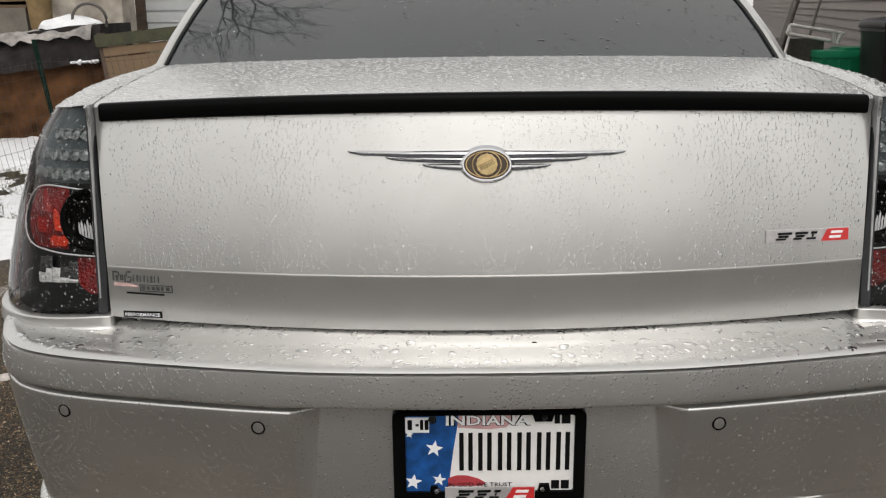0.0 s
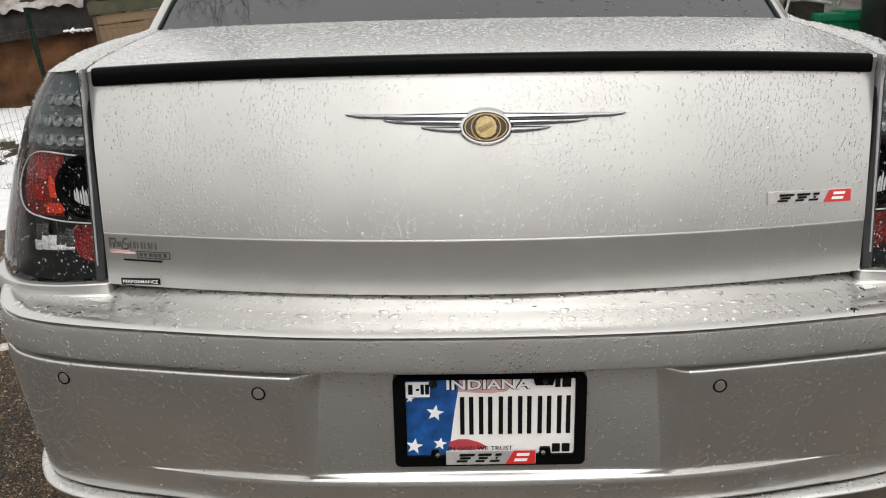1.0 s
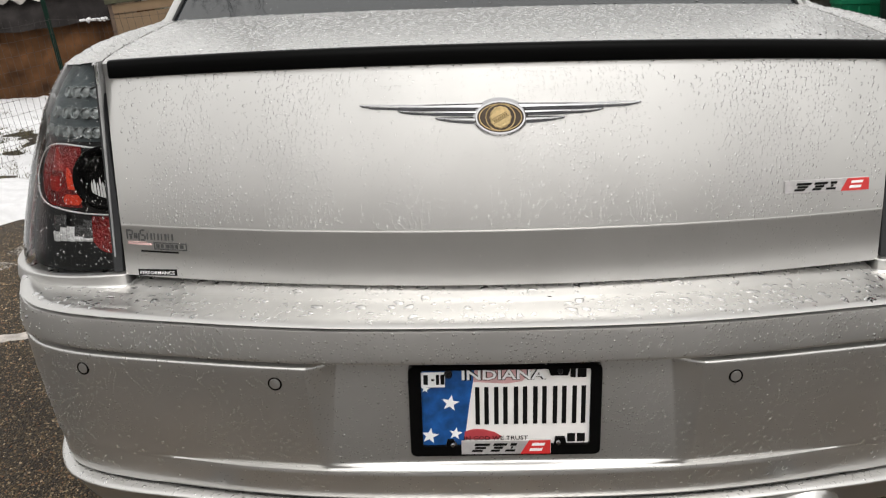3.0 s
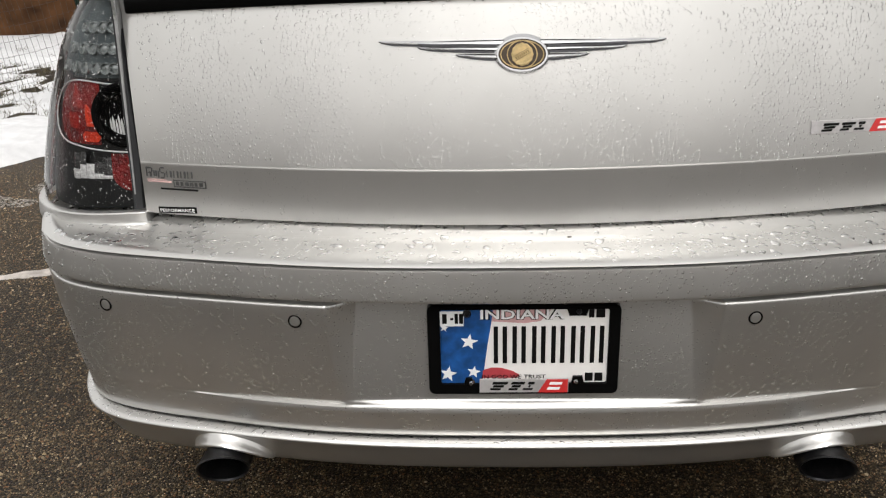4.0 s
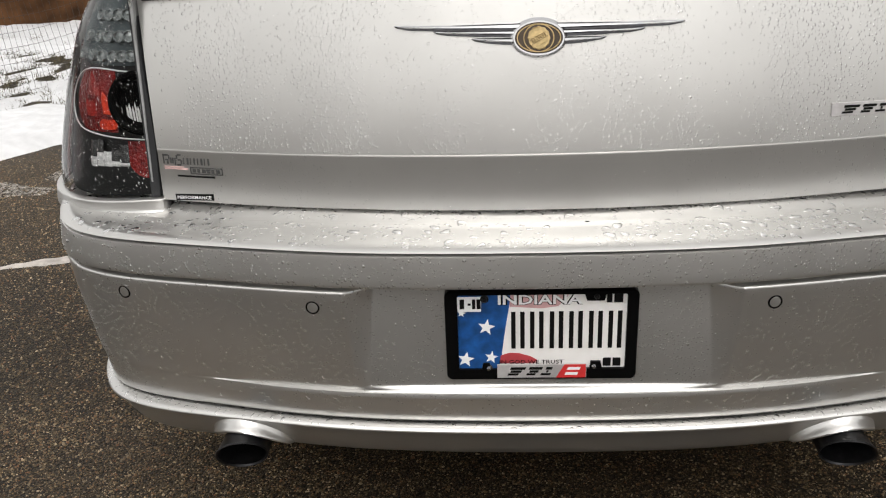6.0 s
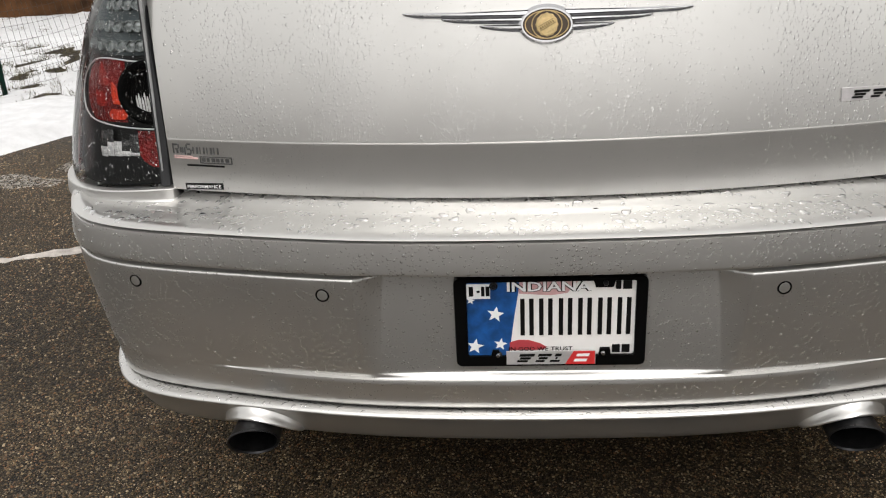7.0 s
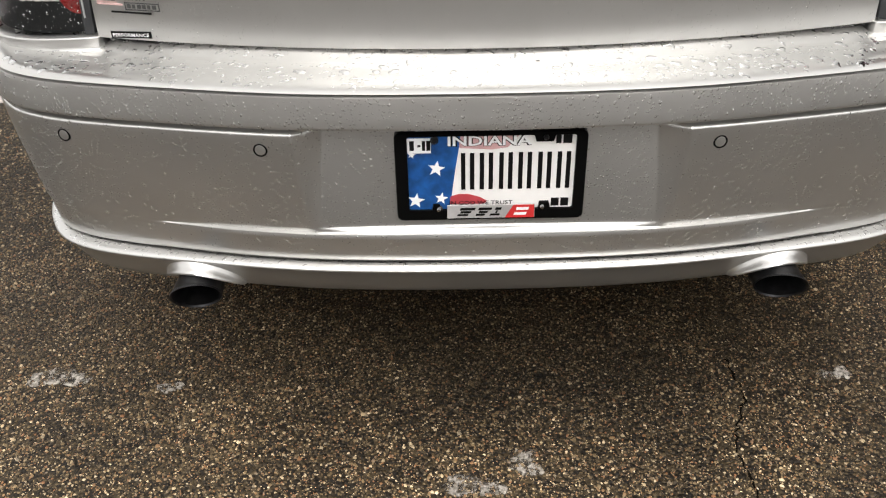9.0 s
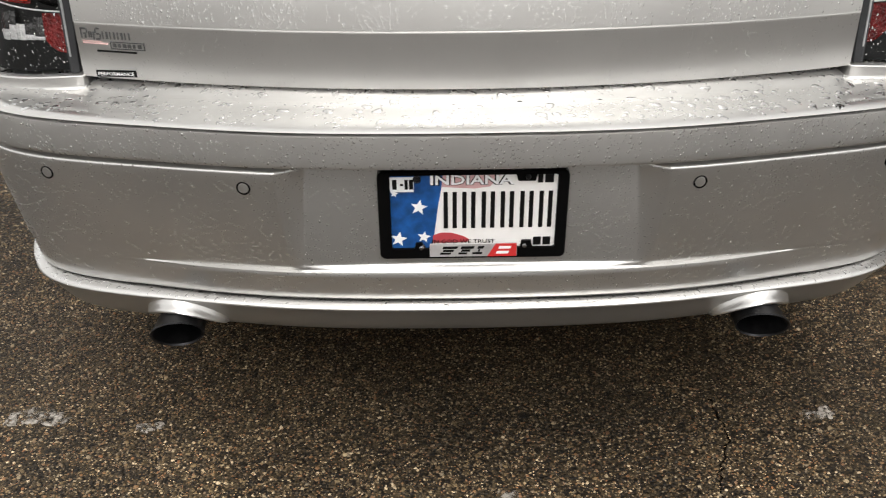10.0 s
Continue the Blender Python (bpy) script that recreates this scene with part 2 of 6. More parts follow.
def clear(name, tint, ior=1.45, rough=0.03):
    """A thin clear cover: see-through, with a gloss that grows at grazing angles."""
    m = bpy.data.materials.new(name)
    m.use_nodes = True
    n, l = m.node_tree.nodes, m.node_tree.links
    n.remove(n["Principled BSDF"])
    tr, gl, fr, mx = n.new("ShaderNodeBsdfTransparent"), n.new("ShaderNodeBsdfGlossy"), n.new("ShaderNodeFresnel"), n.new("ShaderNodeMixShader")
    tr.inputs[0].default_value = (*tint, 1)
    gl.inputs["Roughness"].default_value = rough
    fr.inputs[0].default_value = ior
    l.new(fr.outputs[0], mx.inputs[0])
    l.new(tr.outputs[0], mx.inputs[1])
    l.new(gl.outputs[0], mx.inputs[2])
    l.new(mx.outputs[0], n["Material Output"].inputs[0])
    return m


LENS = clear("clear_lamp_lens", (0.88, 0.88, 0.88), 1.26)


def water(bend=0.42, name="water", gloss=1.5):
    """Standing drops: clear, bending part of what lies behind, with a wet gloss."""
    m = clear(name, (1.0, 1.0, 1.0), gloss, 0.0)
    n, l = m.node_tree.nodes, m.node_tree.links
    out = n["Material Output"]
    base = out.inputs[0].links[0].from_socket
    rf, mx = n.new("ShaderNodeBsdfRefraction"), n.new("ShaderNodeMixShader")
    rf.inputs["IOR"].default_value, rf.inputs["Roughness"].default_value = 1.33, 0.0
    mx.inputs[0].default_value = bend
    l.new(base, mx.inputs[1])
    l.new(rf.outputs[0], mx.inputs[2])
    l.new(mx.outputs[0], out.inputs[0])
    return m


WATER = water()
PAD_WATER = water(0.20, "flat_water", 1.25)
DECK_WATER = water(0.20, "deck_water", 1.34)
BEAD = clear("standing_water", (0.93, 0.93, 0.93), 1.38, 0.0)
SPECK = clear("beads_on_plastic", (0.95, 0.95, 0.95), 1.7, 0.0)
# dark tint stands in for lost sky reflection in the drops
RAIN_DARK = clear("rain_on_glass", (0.2, 0.2, 0.2), 1.06, 0.0)
TRIM = material("bright_trim", (0.8, 0.8, 0.8), 0.45, 0.0, 0.05, 40)


# ---- builders ----
def mesh_of(name, verts, faces, mat, smooth=35):
    me = bpy.data.meshes.new(name)
    me.from_pydata([tuple(map(float, v)) for v in verts], [], faces)
    if mat:
        me.materials.append(mat)
    if smooth:
        me.polygons.foreach_set("use_smooth", [True] * len(me.polygons))
        me.set_sharp_from_angle(angle=radians(smooth))
    me.update()
    return me


def part(name, verts, faces, mat, parent=None, label="", smooth=35):
    ob = new(name, mesh_of(name, verts, faces, mat, smooth))
    ob.parent = parent
    if label:
        tagged(ob, label)
    return ob


def from_bm(name, bm, mat, parent=None, label="", smooth=35):
    me = bpy.data.meshes.new(name)
    bm.to_mesh(me)
    bm.free()
    me.materials.append(mat)
    if smooth:
        me.polygons.foreach_set("use_smooth", [True] * len(me.polygons))
        me.set_sharp_from_angle(angle=radians(smooth))
    ob = new(name, me)
    ob.parent = parent
    if label:
        tagged(ob, label)
    return ob


def grid_faces(rows, cols, flip=False, start=0, wrap=False):
    out = []
    for r in range(rows - 1):
        for c in range(cols if wrap else cols - 1):
            a, b = start + r * cols + c, start + r * cols + (c + 1) % cols
            q = (a, b, b + cols, a + cols)
            out.append(q[::-1] if flip else q)
    return out


def box_bm(x0, x1, y0, y1, z0, z1, bevel=0.0, bm=None):
    bm = bm or bmesh.new()
    made = bmesh.ops.create_cube(bm, size=1.0)["verts"]
    for v in made:
        v.co = Vector(((x0 + x1) / 2 + v.co.x * (x1 - x0), (y0 + y1) / 2 + v.co.y * (y1 - y0), (z0 + z1) / 2 + v.co.z * (z1 - z0)))
    if bevel:
        edges = list({e for v in made for e in v.link_edges})
        bmesh.ops.bevel(bm, geom=edges, offset=bevel, segments=2, affect='EDGES')
    return bm


def tube(path, radius, seg=8, caps=True):
    """Vertices and faces of a round bar along a path; radius may be a list."""
    path = [Vector(p) for p in path]
    rad = radius if isinstance(radius, (list, tuple)) else [radius] * len(path)
    verts, faces = [], []
    for i, p in enumerate(path):
        d = (path[min(i + 1, len(path) - 1)] - path[max(i - 1, 0)]).normalized()
        side = d.cross(Vector((0, 0, 1)))
        if side.length < 1e-3:
            side = d.cross(Vector((0, 1, 0)))
        side.normalize()
        up = side.cross(d)
        for k in range(seg):
            a = 2 * math.pi * k / seg
            verts.append(p + rad[i] * (math.cos(a) * side + math.sin(a) * up))
    faces = grid_faces(len(path), seg, wrap=True)
    if caps:
        faces += [tuple(range(seg))[::-1], tuple(range(len(verts) - seg, len(verts)))]
    return verts, faces


def joined(pieces):
    verts, faces = [], []
    for v, f in pieces:
        k = len(verts)
        verts += list(v)
        faces += [tuple(i + k for i in q) for q in f]
    return verts, faces


def chaikin(points, rounds=4):
    p = np.array(points, float)
    for _ in range(rounds):
        q, r = 0.75 * p[:-1] + 0.25 * p[1:], 0.25 * p[:-1] + 0.75 * p[1:]
        mid = np.empty((2 * len(q), p.shape[1]))
        mid[0::2], mid[1::2] = q, r
        p = np.vstack([p[:1], mid, p[-1:]])
    return p


def slab(outline, place, low, high, bevel=0.0):
    """A flat shape with an outline of (a, b) points, laid by place(a, b, h) between two heights, with an optional slanted rim."""
    n = len(outline)
    cx, cz = np.mean([p[0] for p in outline]), np.mean([p[1] for p in outline])
    inner = outline
    if bevel:
        inner = []
        for i in range(n):
            a, p, c = np.array(outline[i - 1]), np.array(outline[i]), np.array(outline[(i + 1) % n])
            e1, e2 = (p - a) / (np.linalg.norm(p - a) + 1e-9), (c - p) / (np.linalg.norm(c - p) + 1e-9)
            nrm = np.array([-(e1 + e2)[1], (e1 + e2)[0]])
            nrm = nrm / (np.linalg.norm(nrm) + 1e-9)
            inner.append(tuple(p + nrm * bevel))
    verts = [place(a, b, low) for a, b in outline] + [place(a, b, high - bevel) for a, b in outline] + [place(a, b, high) for a, b in inner]
    faces = grid_faces(3, n, wrap=True) + [tuple(range(2 * n, 3 * n))]
    return verts, faces


def text_mesh(words, size, place, extrude=0.0, align='CENTER', fat=0.0):
    """Words in the built-in font as vertices and faces, laid by place(a, b, h)."""
    cu = bpy.data.curves.new("words", 'FONT')
    cu.body, cu.size, cu.extrude, cu.align_x, cu.align_y = words, size, extrude, align, 'CENTER'
    cu.resolution_u, cu.offset = 2, fat
    ob = bpy.data.objects.new("words", cu)
    me = bpy.data.meshes.new_from_object(ob)
    verts = [place(v.co.x, v.co.y, v.co.z) for v in me.vertices]
    faces = [tuple(p.vertices) for p in me.polygons]
    bpy.data.objects.remove(ob)
    bpy.data.curves.remove(cu)
    bpy.data.meshes.remove(me)
    return verts, faces


# ---- ground ----
def ground_sheet():
    n = 60
    e = np.sign(np.linspace(-1, 1, n)) * np.abs(np.linspace(-1, 1, n)) ** 3 * 600
    verts = [(x, y, 0.0) for y in e for x in e]
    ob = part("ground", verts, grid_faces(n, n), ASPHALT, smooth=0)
    tagged(ob, "wet brown exposed-aggregate asphalt driveway", "driveway", kind="structure")


ground_sheet()

# ---- the car ----
car = tagged(new("car"), "silver four-door sedan parked on wet asphalt, covered in raindrops", "car")

HALF = chaikin([(0, -.031), (.16, -.029), (.30, -.020), (.42, -.002), (.53, .019), (.64, .041), (.73, .066),
                (.80, .103), (.847, .165), (.88, .235), (.905, .33), (.925, .45), (.936, .60), (.94, .80)], 4)
SEAT = np.concatenate([[0], np.cumsum(np.linalg.norm(np.diff(HALF, axis=0), axis=1))])


def plan(s):
    """Point and outward normal of the bumper's outline seen from above; s is the signed length from the middle."""
    a = np.abs(s)
    x, y = np.interp(a, SEAT, HALF[:, 0]), np.interp(a, SEAT, HALF[:, 1])
    x2, y2 = np.interp(a + .012, SEAT, HALF[:, 0]), np.interp(a + .012, SEAT, HALF[:, 1])
    x1, y1 = np.interp(np.maximum(a - .012, 0), SEAT, HALF[:, 0]), np.interp(np.maximum(a - .012, 0), SEAT, HALF[:, 1])
    tx, ty = x2 - x1, y2 - y1
    k = np.hypot(tx, ty)
    sg = np.where(s < 0, -1.0, 1.0)
    return x * sg, y, ty / k * sg, -tx / k


LEAN = .12


def lean(x, y, z):
    """Leans the lower fascia in towards its foot, fitted along the camera's sight lines."""
    d = LEAN * max(0.0, .64 - z)
    return (float(x) * (1 + d / 1.35), float(y) + d, float(z) - .5 * d)


def ease(a, lo, hi):
    t = np.clip((a - lo) / (hi - lo), 0, 1)
    return t * t * (3 - 2 * t)


def plan_y(x):
    return np.interp(np.abs(x), HALF[:, 0], HALF[:, 1])


def bumper_upper():
    s = np.concatenate([np.linspace(-SEAT[-1] + .01, -.42, 60), np.linspace(-.415, -.25, 74), np.linspace(-.24, .24, 36),
                        np.linspace(.25, .415, 74), np.linspace(.42, SEAT[-1] - .01, 60)])
    px, py, nx, ny = plan(s)
    ax = np.abs(px)
    deep = py - .020                                   # offset that reaches the flat plate recess
    rows = []

    def row(z, off):
        rows.append((z + 0 * s, off + 0 * s))

    trough = 1 - ease(ax, .675, .70)                   # gutter between the step pad and the lid
    for z, off, dip in ((.7150, -.190, -.022), (.7150, -.140, -.0120), (.7150, -.120, -.0070), (.7150, -.107, -.0020), (.7150, -.099, .0018), (.7148, -.0955, .0018), (.7153, -.0940, .0002),
                        (.7159, -.0930, 0), (.7158, -.0917, 0), (.7151, -.0895, 0), (.7142, -.075, 0), (.7136, -.050, 0), (.7126, -.034, 0), (.7108, -.021, 0),
                        (.7082, -.0105, 0), (.7055, -.0045, 0), (.7032, -.0015, 0), (.7024, -.0032, 0), (.7016, -.0130, 0), (.6992, -.0135, 0), (.6986, -.0030, 0), (.6976, -.0004, 0),
                        (.6930, .0006, 0), (.6800, .0024, 0), (.6650, .0045, 0), (.6500, .0062, 0), (.6466, .0060, 0), (.6450, .0046, 0), (.6442, .0005, 0), (.6436, -.0100, 0)):
        row(z - .007 * ease(ax, .42, .70) * (off < -.03) - dip * trough, off)

    def inner(z):
        out = .304 + .011 * (z - .45) / .19            # outer edge of the slanted recess wall
        deepest = .281 - .008 * (z - .45) / .19
        t = np.clip((ax - deepest) / (out - deepest), 0, 1)
        return t

    def blend(z, panel, zin=None):
        t = inner(z)
        zz = z if zin is None else z * t + zin * (1 - t)
        rows.append((zz + 0 * s, panel * t + (deep + LEAN * (.64 - zz) + .17 * np.clip(.64 - zz, 0, .185) * (1 - 2.9 * np.clip(.64 - zz, 0, .185))) * (1 - t)))

    blend(.6385, -.0165 + 0 * s)
    blend(.6365, -.0165 + 0 * s, .6360)
    blend(.6358, -.0050 + 0 * s, .632)
    blend(.6350, -.0004 + 0 * s, .628)
    blend(.6336, .0012 + 0 * s, .625)
    blend(.6300, .0022 + 0 * s, .622)
    for z in (.618, .60, .58, .56, .54, .52, .50, .482, .464):
        k = (.63 - z) / .18
        blend(z, .002 - .0025 * k - .0035 * k * k, {.482: .479, .464: .4645}.get(z))
    cut = .0006 * (1 - ease(ax, .30, .48))             # the lower ledge dies away towards the corners
    blend(.4572, -.0032 - cut, .4596)
    t = inner(.455)
    full = deep + LEAN * .183 + .0146
    # from the foot of the bay over the sloping ledge to its rounded front edge
    for z_out, off_out, z_in, share, off_in in ((.4560, -.0033, .4581, .92, 0), (.4550, -.0034, .4567, .77, 0), (.4540, -.0035, .4547, .52, 0), (.4528, -.0036, .4528, .25, -.001),
                                                (.4512, -.0038, .4505, .08, -.001), (.4496, -.0042, .4490, .0, .0002)):
        row(z_out * t + z_in * (1 - t), (off_out - cut * .8) * t + (full * share + off_in) * (1 - t))
    row(.4480, -.0046 + .0072 * (1 - ease(ax, .40, .64)))
    row(.4455, -.0050 + .0085 * (1 - ease(ax, .40, .64)))
    row(.4425, -.0056 + .0103 * (1 - ease(ax, .40, .64)))
    fade = 1 - ease(ax, .40, .70)
    for z, off, more in ((.4380, -.0064, .0100), (.4250, -.0082, .0108), (.4080, -.0090, .0100), (.3960, -.0095, .0085), (.3918, -.0103, .008), (.3905, -.0125, .008), (.3900, -.0290, .008)):
        row(z, off + more * fade)
    tuck = np.sign(px) * (ease(np.abs(s), .60, .95) + .9 * ease(np.abs(s), .88, 1.25))
    verts = [lean(px[i] + nx[i] * o[i] - .030 * tuck[i] * float(ease(-z[i], -.66, -.36)), py[i] + ny[i] * o[i], z[i]) for z, o in rows for i in range(len(s))]
    return part("rear_bumper", verts, grid_faces(len(rows), len(s), flip=True), PAINT, car, "silver rear bumper with a recessed number plate bay", smooth=42)


def bumper_lip():
    s = np.linspace(-SEAT[-1] + .12, SEAT[-1] - .12, 180)
    px, py, nx, ny = plan(s)
    ax = np.abs(px)
    rows = []
    wrap = ease(np.abs(s), .80, 1.0)                   # rises round the corners
    foot = -.0105 + .008 * (1 - ease(ax, .40, .70))     # where the fascia above ends
    for z, off in ((.3880, -.030), (.3868, -.002), (.3876, .0004), (.3881, .0014), (.3880, .0028)):
        rows.append((z + .003 * wrap, foot + off))
    for z, off in ((.3872, .0065), (.3850, .0118), (.3824, .0151), (.3804, .0163), (.3789, .0163), (.3777, .0155), (.3766, .0145), (.3660, .0070), (.3500, -.0030), (.3300, -.0140), (.3150, -.0235),
                   (.3060, -.0300), (.3020, -.0360), (.3030, -.0500), (.3100, -.0900)):
        rows.append((z + .003 * wrap * (z > .36) + .02 * wrap * (z < .32), off + 0 * s))
    tuck = np.sign(px) * (ease(np.abs(s), .60, .95) + 1.1 * ease(np.abs(s), .88, 1.25)) * .046
    verts = [lean(px[i] + nx[i] * o[i] - tuck[i], py[i] + ny[i] * o[i], z[i]) for z, o in rows for i in range(len(s))]
    return part("lower_valance", verts, grid_faces(len(rows), len(s), flip=True), PAINT, car, "silver lower bumper valance with a raised lip", smooth=40)


BUMPER = bumper_upper()
LIP = bumper_lip()


def lid_y(x, z):
    """Depth of the lid's rear face."""
    x = np.asarray(x, float)
    q = (np.abs(x) / .66) ** 2
    low, mid, top = .099 + .090 * q, .094 + .086 * q, .150 + .080 * q
    if z < .8225:
        k = (.8225 - z) / .097
        return mid + (low - mid) * k - .008 * min(k, 1.0)
    k = (z - .8225) / .262
    return mid + (top - mid) * (.88 * k + .12 * k * k)


def crown(x):
    return -.019 * (np.abs(x) / .655) ** 2.2


def half_width(z):
    return .656 + .004 * max(0, (.82 - z) / .10) + .012 * max(0, (z - .82) / .26)


DECK = ((.148, 1.109), (.153, 1.1130), (.17, 1.1155), (.21, 1.1195), (.28, 1.125), (.36, 1.129), (.44, 1.1325), (.52, 1.1355), (.60, 1.1385), (.66, 1.1405), (.70, 1.1415))


def deck_edge(y):
    """The lid's side edge on the deck at a distance y: half width and height."""
    ys = [a + (.668 / .66) ** 2 * (.080 * (1 - (a - .148) / .56) + .055 * (a - .148) / .56) for a, _ in DECK]
    row = float(np.interp(y, ys, [a for a, _ in DECK]))
    k = (row - .148) / .56
    x = .668 + .03 * k
    return x, float(np.interp(row, [a for a, _ in DECK], [b for _, b in DECK])) + float(crown(x)) * (1 - .35 * k)


def trunk_lid():
    u = np.concatenate([[-1, -.9985, -.996], np.linspace(-.99, .99, 70), [.996, .9985, 1]])
    rows = []
    for z in (.7255, .7265, .7285, .734, .748, .77, .795, .810, .817, .8200, .8220, .8230, .8250, .830, .84, .86, .89, .92, .95, .98, 1.01, 1.04, 1.06, 1.075, 1.088):
        x = u * half_width(z)
        y = lid_y(x, z)
        if z < .7280:
            y = y + .010
        if z == .8220:
            y = y + .0006
        edge = .012 * np.clip((np.abs(u) - .9955) / .0045, 0, 1) ** 2      # turned-in side edges
        rows.append(np.stack([x, y + edge, z + crown(x) * max(0, (z - .85) / .235)], 1))
    # over the top: flange behind the spoiler, then the deck up to the glass
    for y, z in DECK:
        x = u * (.668 + .03 * (y - .148) / .56)
        q = (np.abs(x) / .66) ** 2
        k = (y - .148) / .56
        edge = .008 * np.clip((np.abs(u) - .9955) / .0045, 0, 1) ** 2
        rows.append(np.stack([x, y + q * (.080 * (1 - k) + .055 * k), z + crown(x) * (1 - .35 * k) - edge], 1))
    verts = np.concatenate(rows)
    return part("trunk_lid", verts, grid_faces(len(rows), len(u)), PAINT, car, "silver trunk lid beaded with raindrops", smooth=30)


LID = trunk_lid()


def spoiler():
    x = 1.008 * np.concatenate([[-.652, -.651, -.648, -.642], np.linspace(-.63, .63, 60), [.642, .648, .651, .652]])
    q = (np.abs(x) / .66) ** 2
    end = np.clip((np.abs(x) - .652) / .0055, 0, 1) ** 2
    rows = []
    for dy, z in ((.010, 1.0825), (.000, 1.0835), (-.0065, 1.085), (-.0085, 1.089), (-.0085, 1.1045), (-.0070, 1.1108), (-.003, 1.1140), (.004, 1.1148), (.012, 1.1145)):
        zz = z + crown(x) - end * .003 * (z > 1.1) + end * .001 * (z < 1.086)
        rows.append(np.stack([x, .148 + .080 * q + dy + end * .008, zz], 1))
    verts = np.concatenate(rows)
    return part("spoiler", verts, grid_faces(len(rows), len(x)), BLACK_GLOSS, car, "gloss black trunk lip spoiler", smooth=40)


spoiler()

# tail lamps
OUT_Z = [.69, .744, .80, .90, 1.0, 1.05, 1.085, 1.10]
OUT_X = [.952, .948, .936, .906, .864, .830, .796, .770]


def lamp_at(u, z, off=0.0):
    """A point on the tail lamp's outer surface: u runs from the lid's edge round to the side; off goes inwards."""
    th = u * math.pi / 2
    y0 = .185 + .035 * min(max((z - .75) / .33, -1), 1)
    xi = .676 - (z - .716) * .006
    xo = float(np.interp(z, OUT_Z, OUT_X))
    k = math.sin(th) ** .85
    return (xi + (xo - xi) * k - off * math.sin(th), y0 + .32 * (1 - math.cos(th)) + off * math.cos(th), z)


def mirror(pts, side):
    return [(p[0] * side, p[1], p[2]) for p in pts]


def lamp_ribbon(path, width, off):
    """A narrow raised strip along (u, z) points of the lamp."""
    c = [Vector(lamp_at(u, z, off)) for u, z in path]
    return tube(c, width, 6)


def lamp_disc(u0, z0, r0, r1, off0, off1, seg=20):
    """A ring between two radii (metres) round a point of the lamp."""
    c = Vector(lamp_at(u0, z0))
    a, b = Vector(lamp_at(u0 + .01, z0)), Vector(lamp_at(u0, z0 + .01))
    t = (a - c).normalized()
    w = (b - c).normalized()
    nrm = t.cross(w).normalized()
    if nrm.y > 0:
        nrm = -nrm
    pts = []
    for r, o in ((r0, off0), (r1, off1)):
        for k in range(seg):
            g = 2 * math.pi * k / seg
            pts.append(c + t * r * math.cos(g) + w * r * math.sin(g) - nrm * o)
    return pts, grid_faces(2, seg, wrap=True)


def lathe_lamp(u0, z0, profile, seg=28):
    rings = []
    for (r0, o0) in profile:
        pts, _ = lamp_disc(u0, z0, r0, r0, o0, o0, seg)
        rings += pts[:seg]
    return rings, grid_faces(len(profile), seg, wrap=True)


def flip_if(faces, side):
    return [f[::-1] for f in faces] if side < 0 else faces


